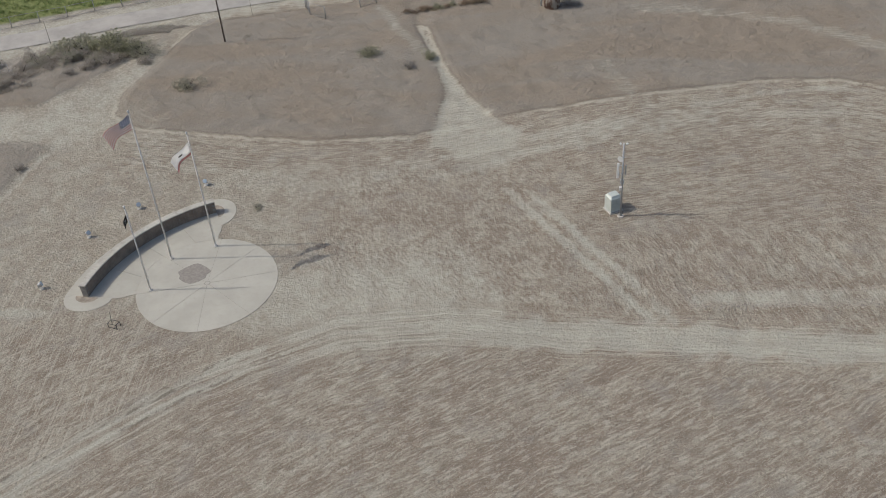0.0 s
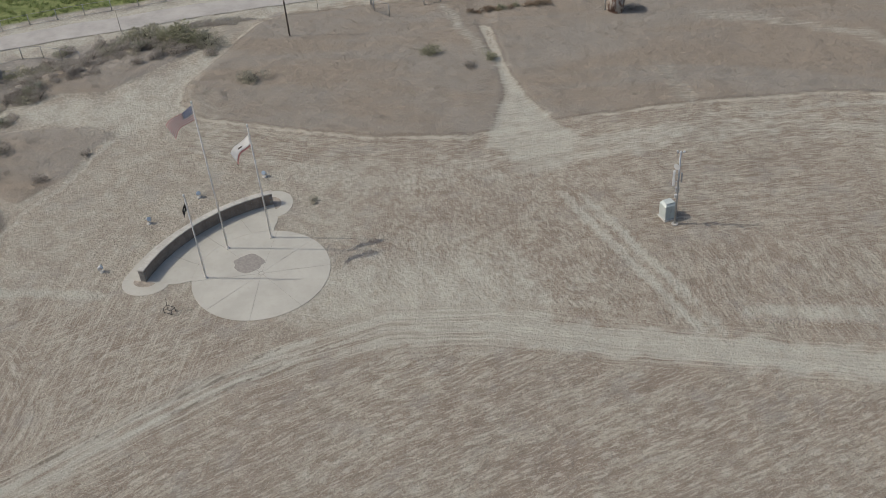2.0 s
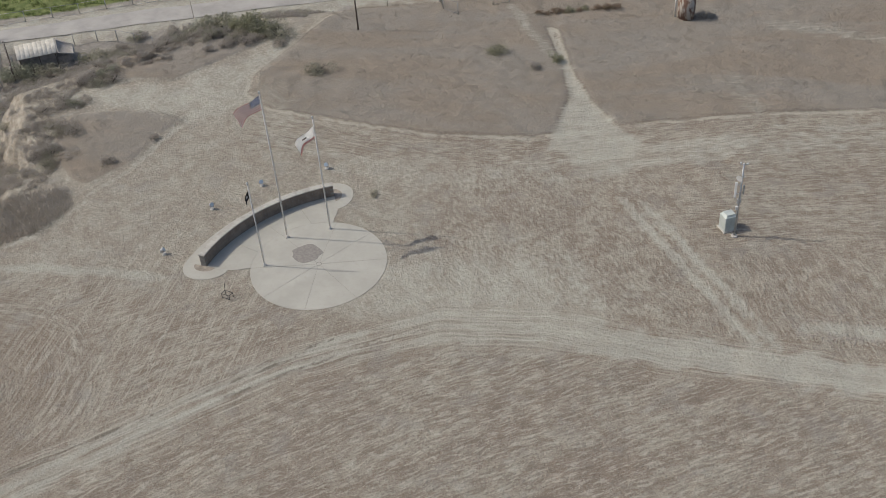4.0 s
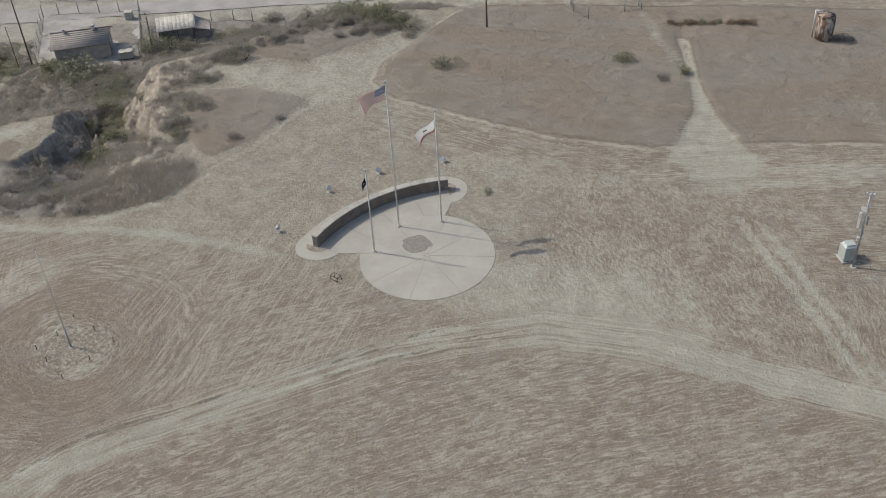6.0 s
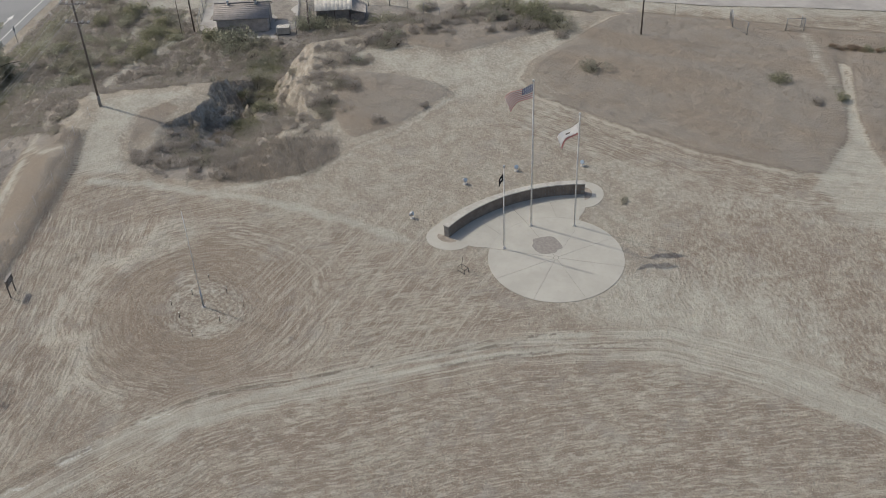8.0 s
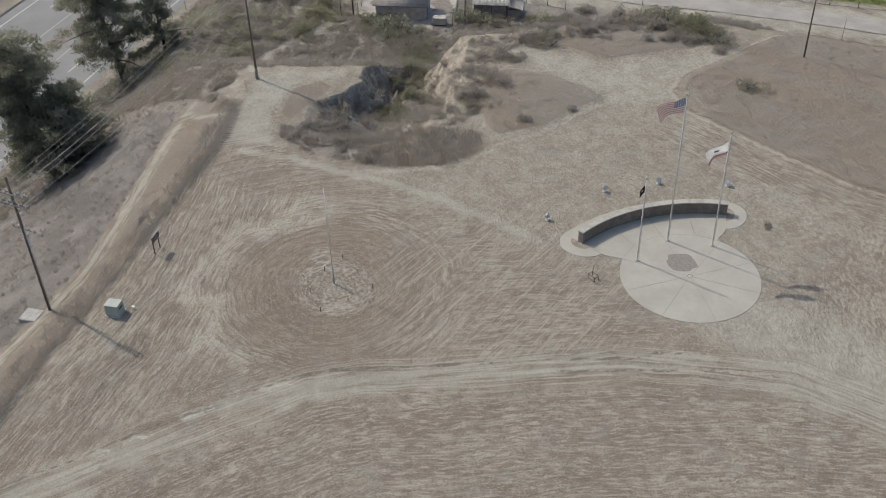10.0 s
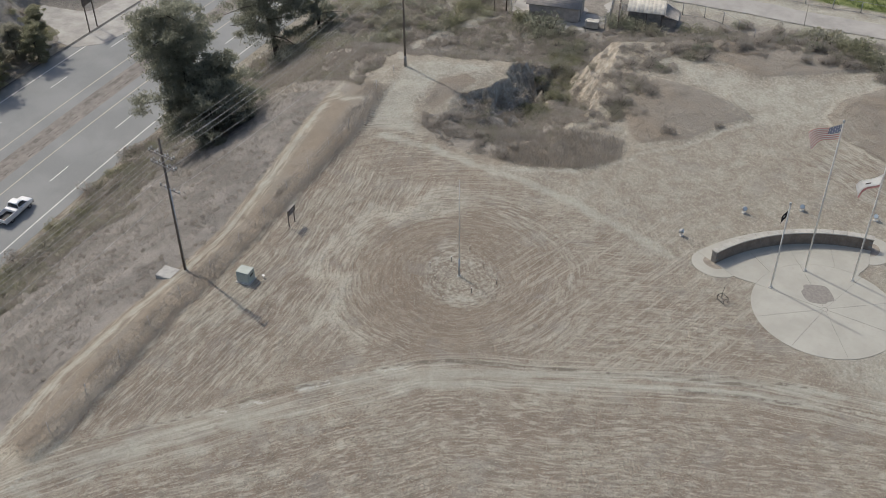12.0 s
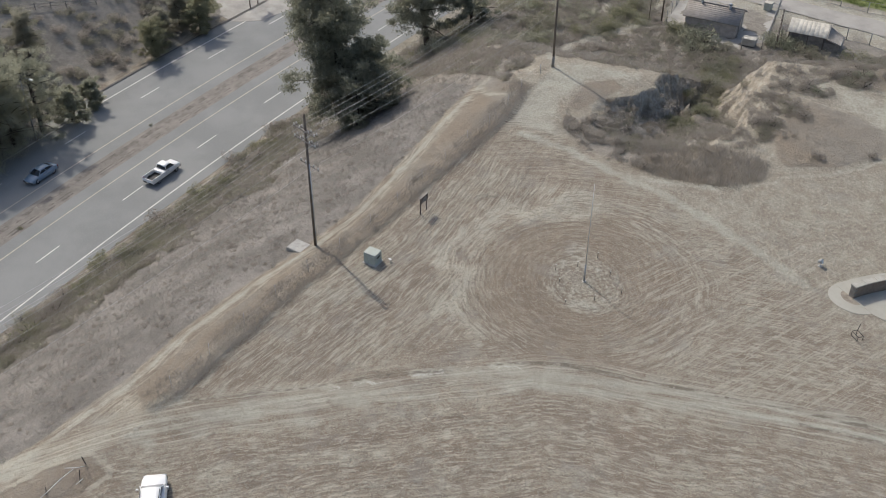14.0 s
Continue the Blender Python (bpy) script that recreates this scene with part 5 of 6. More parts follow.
def chain_fence(name, pts, h, gap, label, zfun=ground_z, mesh=True):
    f = thing(name, (0, 0, 0), label, "fence", kind="structure")
    p = np.array(pts, float)
    run = np.r_[0, np.cumsum(np.hypot(*np.diff(p, axis=0).T))]
    prev = None
    for s in np.linspace(0, run[-1], max(2, int(run[-1] / gap) + 1)):
        x, y = float(np.interp(s, run, p[:, 0])), float(np.interp(s, run, p[:, 1]))
        z = zfun(x, y)
        part("fence_post", rod((x, y, z - 0.1), (x, y, z + h), 0.06, None, 6), chain_mat, f)
        if prev:
            for q in (h - 0.03, 0.1):
                part("rail", rod((prev[0], prev[1], prev[2] + q), (x, y, z + q), 0.03, None, 5), chain_mat, f)
            if mesh:
                bm = bmesh.new()
                length = math.hypot(x - prev[0], y - prev[1])
                for k in range(int(length / 0.5) + 1):
                    u = k * 0.5 / length
                    a = Vector(prev).lerp(Vector((x, y, z)), u)
                    for d in (-1, 1):
                        w = min(max(u + d * h / length, 0), 1)
                        b = Vector(prev).lerp(Vector((x, y, z)), w)
                        reach = abs(w - u) * length / h
                        if reach > 0.05:
                            rod((a.x, a.y, a.z + 0.1), (b.x, b.y, b.z + 0.1 + (h - 0.13) * reach), 0.008, None, 3, bm)
                part("mesh_panel", bm, chain_mat, f)
        prev = (x, y, z)
    return f


chain_fence("yard_fence", [(-92.9, 93.2), (-101.7, 107.2), (-87.3, 111.7), (-78.9, 98.9), (-80.3, 95.5)], 2.2, 3.0, "chain-link fence round the concrete yard")
chain_fence("road_fence", [(-105, 111), (-84, 118.6), (-66, 126.2), (-49, 132.4), (-35, 137), (-24, 140), (-4, 147.5), (40, 163)], 1.8, 4.0, "long chain-link fence along the far road", mesh=False)
chain_fence("shed_fence", [(-80, 103.5), (-78, 108.5), (-70, 113), (-62, 111)], 1.9, 3.0, "chain-link fence behind the shed", mesh=False)
chain_fence("gate_fence", [(-20.2, 113.5), (-18.8, 108.4), (-17.9, 105.4), (-16.2, 105.6)], 1.7, 2.6, "short run of galvanised chain-link fence at the field's rim")
chain_fence("gate_fence", [(-12.2, 108.7), (-9.9, 108.5), (-11.2, 113.5)], 1.7, 2.6, "short run of galvanised chain-link fence at the field's rim")

far_road = new("far_road", ribbon(FAR_ROAD, -2.3, 2.3, 0.08))
far_road.data.materials.append(plain("pale_asphalt", (0.33, 0.315, 0.285), 0.9, scale=0.3, vary=0.2))
tagged(far_road, "pale paved lane beyond the field", "road", kind="structure")

TX, TY = 11.9, 106.3
tank_rust = Mat("streaked_rust", 0.9, 0.1, 0.2)
stretch = tank_rust.n("Mapping")
stretch.inputs["Scale"].default_value = (2.2, 2.2, 0.9)
tank_rust.link(tank_rust.coords(), stretch.inputs["Vector"])
spots = tank_rust.ramp(tank_rust.noise(1.1, 5, 0.65, stretch.outputs[0]), 0.47, 0.56)
base = tank_rust.mix(tank_rust.ramp(tank_rust.noise(3.0), 0.35, 0.65), (0.14, 0.085, 0.062), (0.2, 0.125, 0.09))
tank_rust.color(tank_rust.mix(spots, base, (0.38, 0.345, 0.295))).bump(tank_rust.noise(9.0), 0.3, 0.02)
tank_rust = tank_rust.m
tank = thing("water_tank", (TX, TY, ground_z(TX, TY)), "rusted iron water tank with a pale pipe beside it", "tank")
part("shell", rod((0, 0, -0.2), (0, 0, 2.9), 1.05, None, 28), tank_rust, tank, "red-brown rusted shell with pale streaks")
for zz in (0.05, 1.0, 1.95, 2.85):
    part("hoop", rod((0, 0, zz), (0, 0, zz + 0.06), 1.075, None, 28), tank_rust, tank)
part("roof", rod((0, 0, 2.9), (0, 0, 3.05), 1.1, 0.1, 28), tank_rust, tank)
part("pipe", rod((-1.3, 0.1, -0.1), (-1.3, 0.1, 3.4), 0.1, None, 10), white_metal, tank, "pale standing pipe")
part("pipe", rod((-1.3, 0.1, 3.35), (-0.5, 0.1, 3.35), 0.1, None, 10), white_metal, tank)

# ---- far side of the highway ----
SX, SY = -150.2, 53.0
hs = thing("highway_sign", (SX, SY, ground_z(SX, SY)), "dark board on two posts beside the highway", "road sign", turn=118)
for s in (-1.1, 1.1):
    part("post", box((0.16, 0.16, 6.5), (s, 0, -0.2), 0.01), wood_pole, hs)
part("board", box((3.0, 0.12, 1.7), (0, 0, 4.7), 0.01), wood_pole, hs)
drive = new("driveway", bpy.data.meshes.new("driveway"))
bmd = slab(DRIVE, ROAD_Z - 1.2, ROAD_Z + 0.06)
bmd.to_mesh(drive.data)
bmd.free()
drive.data.materials.append(yard_mat)
tagged(drive, "pale paved turnout beside the highway", "pavement", kind="structure")
kerb = new("kerb", ribbon(HWY, 26.95, 27.3, 0.16, flat(ROAD_Z), 4.0))
kerb.data.materials.append(plain("dark_kerb", (0.16, 0.15, 0.135), 0.9))
tagged(kerb, "low dark asphalt kerb along the highway", "kerb", kind="structure")
sp = thing("speed_sign", (-131.6, 91.5, ground_z(-131.6, 91.5)), "small white road sign on a single post", "road sign", turn=120)
part("post", rod((0, 0, -0.2), (0, 0, 2.4), 0.05, None, 8), steel, sp)
part("plate", box((0.75, 0.04, 0.95), (0, 0, 2.0), 0.01), white_metal, sp)
part("text_bar", box((0.5, 0.01, 0.1), (0, -0.024, 2.6)), dark_metal, sp)
part("text_bar", box((0.44, 0.01, 0.3), (0, -0.024, 2.2)), dark_metal, sp)

lamp = thing("street_lamp", (-128.1, 8.6, ground_z(-128.1, 8.6)), "grey steel street lamp leaning out over the highway", "street lamp", turn=24)
part("pole", rod((0, 0, -0.3), (0, 0, 9.2), 0.11, 0.07, 10), steel, lamp)
part("arm", tube([Vector((0, 0, 9.1)), Vector((0.5, 0, 9.7)), Vector((1.3, 0, 9.95)), Vector((2.1, 0, 10.0))], 0.045, 8), steel, lamp)
head = part("lamp_head", box((0.75, 0.3, 0.16), (2.35, 0, 9.92), 0.05), white_metal, lamp)
part("lens", box((0.5, 0.22, 0.04), (2.38, 0, 9.88), 0.01), lens_glass, head)

wreck = thing("broken_fence", (-49.2, -9.2, ground_z(-49.2, -9.2)), "collapsed wire fence with loose pale rails in tall weeds", "fence")
for x, y, dx, dy, h in ((-1.0, 1.4, 0.5, -0.2, 1.3), (0.6, 0.4, -0.3, 0.3, 1.0), (0.2, -1.9, 0.4, 0.1, 1.1)):
    part("fence_post", rod((x, y, -0.2), (x + dx, y + dy, h), 0.04, 0.035, 7), dark_metal, wreck)
for pts in (((-0.9, -0.1, 0.55), (-0.3, 0.6, 0.7), (-0.3, 1.2, 0.5)), ((-0.4, 0.4, 0.6), (0.1, -0.6, 0.75), (0.6, -1.8, 0.6), (0.9, -2.8, 0.4)), ((1.0, 0.1, 0.5), (0.8, 0.7, 0.55))):
    part("loose_rail", tube([Vector(p) for p in pts], 0.03, 6), white_metal, wreck)

screen = thing("timber_fence", (0, 0, 0), "weathered timber fence between yard and shed", "fence", kind="structure")
for k in range(6):
    u = k / 5
    x, y = -83.4 + 5.3 * u, 107.6 - 7.4 * u
    part("fence_post", box((0.14, 0.14, 2.3), (x, y, -9.2), 0.01), wood_pole, screen)
    if k:
        for h in (0.5, 1.2, 1.95):
            part("rail", box((0.05, 1.84, 0.14), (x - 0.53, y + 0.74, -9.0 + h), 0.01, None, 35.6), wood_grey, screen)

# ---- plants ----
RNG = np.random.RandomState(11)
scrub_leaf = foliage("grey_scrub", (0.4, 0.37, 0.328), (0.475, 0.443, 0.398), (0.35, 0.318, 0.278), 0.85, 0.7)
sage_leaf = foliage("sage_green", (0.3, 0.295, 0.23), (0.36, 0.35, 0.28), (0.4, 0.382, 0.312), 0.85, 0.76)
green_leaf = foliage("bright_green_shrub", (0.25, 0.256, 0.168), (0.31, 0.31, 0.208), (0.37, 0.36, 0.256), 0.85, 0.7)
pine_leaf = foliage("dark_pine_needles", (0.25, 0.258, 0.2), (0.305, 0.31, 0.242), (0.36, 0.362, 0.285), 0.85, 0.75)
grey_leaf = foliage("grey_green_tree", (0.34, 0.346, 0.265), (0.42, 0.424, 0.332), (0.5, 0.497, 0.4), 0.8, 0.78)
straw_leaf = foliage("straw_blades", (0.4, 0.37, 0.3), (0.47, 0.435, 0.355), (0.31, 0.278, 0.22), 0.9, 0.45)
brown_leaf = foliage("brown_grass", (0.28, 0.24, 0.192), (0.32, 0.286, 0.24), (0.375, 0.337, 0.282), 0.9, 0.6)
bush_leaf = foliage("dull_green_bush", (0.27, 0.28, 0.215), (0.32, 0.33, 0.255), (0.37, 0.375, 0.295), 0.85, 0.75)
red_leaf = foliage("russet_shrub", (0.26, 0.18, 0.13), (0.22, 0.2, 0.12), (0.31, 0.24, 0.18), 0.75, 0.5)
bark = plain("grey_bark", (0.085, 0.072, 0.06), 0.95, scale=2.0, vary=0.4)


def leaf_quads(centres, size, rng, flat_share=0.5, stretch=1.6):
    """One small tilted, pointed quad at every centre."""
    n = len(centres)
    d = rng.normal(size=(n, 3))
    d[:, 2] *= 1 - flat_share * 0.6
    d /= np.linalg.norm(d, axis=1)[:, None]
    e = np.cross(d, rng.normal(size=(n, 3)))
    e /= np.linalg.norm(e, axis=1)[:, None]
    s = size * rng.uniform(0.6, 1.35, n)[:, None]
    v = np.stack([centres - d * s * stretch * 0.5, centres + e * s * 0.45, centres + d * s * stretch * 0.6, centres - e * s * 0.45], 1).reshape(-1, 3)
    return v, np.arange(4 * n).reshape(-1, 4)


def twig_tris(centres, size, rng, stretch=3.2):
    """One thin pointed sliver at every centre, mostly reaching up and outwards."""
    n = len(centres)
    d = rng.normal(size=(n, 3)) + np.array([0, 0, 0.7]) + 0.6 * centres
    d /= np.linalg.norm(d, axis=1)[:, None]
    e = np.cross(d, rng.normal(size=(n, 3)))
    e /= np.linalg.norm(e, axis=1)[:, None]
    s = size * rng.uniform(0.6, 1.4, n)[:, None]
    v = np.stack([centres - d * s * stretch * 0.5 - e * s * 0.5, centres - d * s * stretch * 0.5 + e * s * 0.5, centres + d * s * stretch * 0.5], 1).reshape(-1, 3)
    return v, np.arange(3 * n).reshape(-1, 3)


def clump_points(rng, n, lobes, radius, squash):
    """Points in a shell of uneven lobes, on z >= 0."""
    c = rng.normal(size=(lobes, 3)) * np.array([0.42, 0.42, 0.22]) * radius
    c[:, 2] = np.abs(c[:, 2]) + 0.25 * radius * squash
    r = rng.uniform(0.38, 0.66, lobes) * radius
    k = rng.randint(0, lobes, n)
    d = rng.normal(size=(n, 3))
    d /= np.linalg.norm(d, axis=1)[:, None]
    p = c[k] + d * (r[k] * rng.uniform(0.62, 1.05, n))[:, None] * np.array([1, 1, squash])
    p[:, 2] = np.abs(p[:, 2]) * 0.97 + 0.02
    return p


def bush_mesh(name, seed, radius, squash, n, size, mat):
    rng = np.random.RandomState(seed)
    v, f = leaf_quads(clump_points(rng, n, 7, radius, squash), size, rng)
    me = raw_mesh(name, v, f, False)
    me.materials.append(mat)
    return me


def twigs(seed, radius, h):
    rng = np.random.RandomState(seed)
    bm = bmesh.new()
    for _ in range(9):
        a, r = rng.uniform(0, 6.28), radius * rng.uniform(0.3, 0.75)
        rod((0, 0, -0.15), (r * math.cos(a), r * math.sin(a), h * rng.uniform(0.5, 0.95)), 0.035, 0.012, 5, bm)
    me = bpy.data.meshes.new("woody_base")
    bm.to_mesh(me)
    bm.free()
    me.materials.append(bark)
    return me


LIB = {}
for kind, mat, squash in (("scrub", scrub_leaf, 0.7), ("sage", sage_leaf, 0.75), ("green", green_leaf, 0.8), ("grey", grey_leaf, 0.85), ("tree", bush_leaf, 0.85), ("russet", red_leaf, 0.6)):
    LIB[kind] = [(bush_mesh("leaves", 40 + 7 * k + len(kind), 1.0, squash, 760, 0.082, mat), twigs(k + 3, 1.0, squash)) for k in range(3)]
WORDS = {"scrub": "low grey-brown dry scrub bush on the slope", "sage": "dull sage-green shrub among the dry scrub", "green": "bright green leafy shrub on dry ground", "tree": "dull green dense shrub before a wall", "grey": "grey-green rounded shrub growing beside the house", "russet": "low russet and green shrub at the field's rim"}


def bush(x, y, r, kind, group="", label=""):
    leaves, stems = LIB[kind][RNG.randint(0, 3)]
    b = thing("bush", (x, y, ground_z(x, y)), label or WORDS[kind], "bush", group or "bushes on the hill", float(RNG.uniform(0, 360)))
    b.scale = (r, r, r * RNG.uniform(0.8, 1.1))
    part("crown", leaves, None, b)
    part("woody_base", stems, None, b)
    return b


for x, y, r, kind in ((-30.2, 89.9, 1.5, "sage"), (-9.8, 95.9, 1.3, "green"), (-2.6, 94.5, 1.0, "green"), (-5.0, 92.6, 0.9, "scrub"), (-17.9, 66.4, 0.5, "sage"), (13.9, 106.3, 0.9, "scrub"), (14.8, 106.6, 0.8, "scrub"),
                      (-47.2, 69.6, 0.9, "scrub"), (-44.4, 74.2, 0.7, "scrub"), (-68.0, 32.5, 0.6, "scrub"), (-75.0, 14.6, 0.7, "scrub"), (-56.6, 116.6, 1.8, "grey"), (-58.2, 116.4, 1.4, "scrub"), (-122.6, 23.2, 0.35, "sage"), (-108.3, 0.4, 0.4, "green")):
    bush(x, y, r, kind)
for k in range(12):
    bush(-6.2 + 0.86 * k, 106.5 + 0.16 * k + RNG.uniform(-0.3, 0.3), RNG.uniform(0.5, 0.85), "green" if 4 < k < 9 and k % 2 else "russet", "hedge at the rim")
for k in range(16):
    u = k / 15
    bush(-37.5 - 13 * u + RNG.uniform(-1, 1), 98.8 + 4.2 * u + RNG.uniform(-1.0, 1.2), RNG.uniform(1.1, 2.0), "green" if k % 3 else "sage", "shrubs beside the lot")
for k in range(26):
    u = RNG.uniform(0, 1)
    bush(-38 - 20 * u + RNG.uniform(-1.5, 1.5), 96.6 + 2.0 * u + RNG.uniform(-1.6, 2.0), RNG.uniform(0.6, 1.15), "scrub", "shrubs beside the lot")
# along the highway's edge
for k in range(95):
    y = -14 + 0.78 * k + RNG.uniform(-0.6, 0.6)
    x = float(road_edge(y)) + RNG.uniform(2.6, 8.0)
    bush(x, y, RNG.uniform(0.9, 1.9), ("sage", "scrub", "sage", "scrub", "green")[RNG.randint(0, 5)], "bushes along the highway")
# beside the house and in the gully
for x, y, r, kind in ((-90.6, 92.6, 1.7, "green"), (-89.0, 92.4, 1.5, "green"), (-86.8, 92.0, 2.2, "tree"), (-84.6, 92.6, 2.3, "tree"), (-88.2, 93.6, 1.8, "tree"), (-82.6, 92.2, 1.6, "sage"), (-81.4, 94.0, 1.3, "sage"), (-87.6, 89.8, 1.5, "sage"), (-83.8, 89.6, 1.8, "tree"), (-79.6, 101.2, 1.9, "tree"), (-78.0, 101.4, 2.0, "tree"), (-76.4, 101.9, 1.8, "tree"), (-74.8, 102.6, 1.7, "sage"), (-72.8, 103.0, 1.5, "sage"), (-69.6, 106.2, 1.7, "green"), (-68.6, 107.8, 1.5, "sage")):
    bush(x, y, r, kind, "shrubs round the house")
for k in range(46):
    u = RNG.uniform(0, 1)
    x = np.interp(u, np.linspace(0, 1, len(GULLY)), [p[0] for p in GULLY]) + RNG.uniform(-2.2, 2.2)
    y = np.interp(u, np.linspace(0, 1, len(GULLY)), [p[1] for p in GULLY]) + RNG.uniform(-2, 2)
    bush(float(x), float(y), RNG.uniform(0.6, 1.3), ("green", "green", "sage")[RNG.randint(0, 3)], "shrubs in the gully")
for k in range(34):
    u = RNG.uniform(0, 1)
    bush(-72.0 - 7.5 * u + RNG.uniform(-2.2, 2.2), 79.5 + 11.5 * u + RNG.uniform(-1.6, 1.6), RNG.uniform(0.7, 1.5), ("tree", "sage", "green", "sage")[RNG.randint(0, 4)], "shrubs up the gully")
# scrub at the head of the open ground
for k, (x, y) in enumerate(((-58, 84.7), (-57.5, 86.3), (-55.8, 85.3), (-69.6, 105.2), (-55.8, 87.5), (-57.8, 89.3), (-54.5, 85.9), (-66.8, 108.4), (-66.5, 110.8), (-65.9, 113.4), (-65, 114.3), (-60.8, 115.6), (-50, 96.9), (-61.1, 113), (-46.1, 97.4), (-43.8, 94.8), (-45.6, 93.9), (-43, 97), (-41.3, 96.1), (-56.6, 80.4), (-53.8, 74.7))):
    bush(x, y, RNG.uniform(0.8, 1.5), ("scrub", "scrub", "sage", "scrub", "tree")[k % 5], "shrubs on the gully's rim")
for k in range(40):
    x, y = RNG.uniform(-70, -47), RNG.uniform(50.5, 64)
    if inside([x], [y], SCRUB_S)[0]:
        if x < -56 or RNG.uniform() < 0.2:
            bush(x, y, RNG.uniform(0.5, 0.95), ("scrub", "scrub", "sage")[RNG.randint(0, 3)], "shrubs at the gully's head")


def scatter(name, label, category, points, size_lo, size_hi, source, mat):
    """Many small plants of one kind in one mesh."""
    vs, fs, base = [], [], 0
    sv = []
    for me in source:
        co = np.empty(len(me.vertices) * 3, np.float32)
        me.vertices.foreach_get("co", co)
        sv.append(co.reshape(-1, 3))
    for x, y in points:
        v = sv[RNG.randint(0, len(sv))]
        a, s = RNG.uniform(0, 6.28), RNG.uniform(size_lo, size_hi)
        c, d = math.cos(a) * s, math.sin(a) * s
        w = np.stack([v[:, 0] * c - v[:, 1] * d + x, v[:, 0] * d + v[:, 1] * c + y, v[:, 2] * s * RNG.uniform(0.8, 1.15)], 1)
        vs.append(w)
    z = height(np.array([p[0] for p in points]), np.array([p[1] for p in points]))
    for w, zz in zip(vs, z):
        w[:, 2] += zz
    v = np.concatenate(vs)
    me = raw_mesh(name, v, np.arange(len(v)).reshape(-1, source[0].polygons[0].loop_total), False)
    me.materials.append(mat)
    return tagged(new(name, me), label, category, kind="stuff")


def pick(n, x0, x1, y0, y1, test):
    x, y = RNG.uniform(x0, x1, n), RNG.uniform(y0, y1, n)
    ok = test(x, y)
    return list(zip(x[ok], y[ok]))


def on_north_slope(x, y):
    z = height(x, y)
    fall = np.hypot(height(x + 0.4, y) - height(x - 0.4, y), height(x, y + 0.4) - height(x, y - 0.4)) / 0.8
    return (fall < 0.9) & (z < -0.4) & (to_line(x, y, SCRUB_TRAIL)[0] > 0.9) & (x > rail_x(y) - 40) & (y > 53) & (x < -36) & (slope_share(x, y) < 0.95) & ~inside(x, y, [(-104, 108), (-87, 114), (-66, 117), (-68, 107), (-78, 99), (-80, 94.5), (-93, 92)]) & (to_line(x, y, FAR_ROAD)[0] > 9) & (waves(x, y, 8, 21, 3) > -0.75)


def brush_mesh(seed, squash, n, size):
    rng = np.random.RandomState(seed)
    v, f = twig_tris(clump_points(rng, n, 6, 1.0, squash), size, rng)
    return raw_mesh("patch", v, f, False)


small = [brush_mesh(70 + k, 0.42, 140, 0.085) for k in range(5)]
scatter("slope_scrub", "dense low grey-brown scrub covering the slope", "scrub", pick(11500, -134, -36, 53, 116, on_north_slope), 0.4, 0.95, small, scrub_leaf)
def on_head(x, y):
    return inside(x, y, SCRUB_S)


def on_head_dry(x, y):
    return on_head(x, y) & (x + 1.6 * waves(x, y, 5, 61, 2) > -58.5)


def on_head_dark(x, y):
    return on_head(x, y) & (x + 1.6 * waves(x, y, 5, 61, 2) <= -57.5)


scatter("head_scrub", "dense grey-brown scrub at the head of the gully", "scrub", pick(1700, -72, -44, 50, 86, on_head_dark), 0.35, 0.8, small, scrub_leaf)
def on_face(x, y):
    d = to_line(x, y, GULLY_W[:5])[0]
    return inside(x, y, GULLY_RIM) & (d < 4.5) & (waves(x, y, 3.0, 97, 3) > -0.1)


scatter("face_scrub", "dry brown brush clinging to the gully's shaded face", "scrub", pick(700, -76, -62, 57, 74, on_face), 0.2, 0.5, small, brown_leaf)
RIM = [(-55.0, 67.0), (-56.6, 72), (-58.4, 77), (-60.5, 83), (-57, 88), (-54, 92), (-49, 97)]


def on_rim(x, y):
    return (to_line(x, y, RIM)[0] < 3.0 + 1.6 * waves(x, y, 6, 91, 2)) & (waves(x, y, 4, 92, 2) > -0.5)


scatter("rim_scrub", "grey dry scrub along the rim of the gully", "scrub", pick(1900, -66, -45, 61, 100, on_rim), 0.3, 0.7, small, scrub_leaf)
for k in range(26):
    u = RNG.uniform(0, 1) * (len(RIM) - 1.001)
    i = int(u)
    x, y = (RIM[i][j] + (RIM[i + 1][j] - RIM[i][j]) * (u - i) for j in (0, 1))
    bush(x + RNG.uniform(-1.5, 2.0), y + RNG.uniform(-1, 1), RNG.uniform(0.6, 1.3), ("scrub", "sage", "scrub")[RNG.randint(0, 3)], "shrubs on the gully's rim")
scatter("slope_sage", "scattered sage-green shrubs in the scrub", "scrub", pick(2400, -134, -36, 53, 112, on_north_slope), 0.4, 0.95, small, sage_leaf)


def on_far_bank(x, y):
    far = road_edge(y) - 33 - x
    return (far > 0) & (far < 50) & (waves(x, y, 14, 31, 3) > 0.0) & ~inside(x, y, [(-140, 44), (-175, 44), (-175, 70), (-148, 70)])


scatter("bank_scrub", "dry brown and green scrub on the bank beyond the highway", "scrub", pick(900, -230, -100, -20, 90, on_far_bank), 0.6, 1.5, small, sage_leaf)


def below_poles(x, y):
    return (slope_share(x, y) < 0.97) & (to_line(x, y, [(-93.6, 92.9), (-96, 100)])[0] > 3) & (waves(x, y, 9, 71, 3) > -0.4)


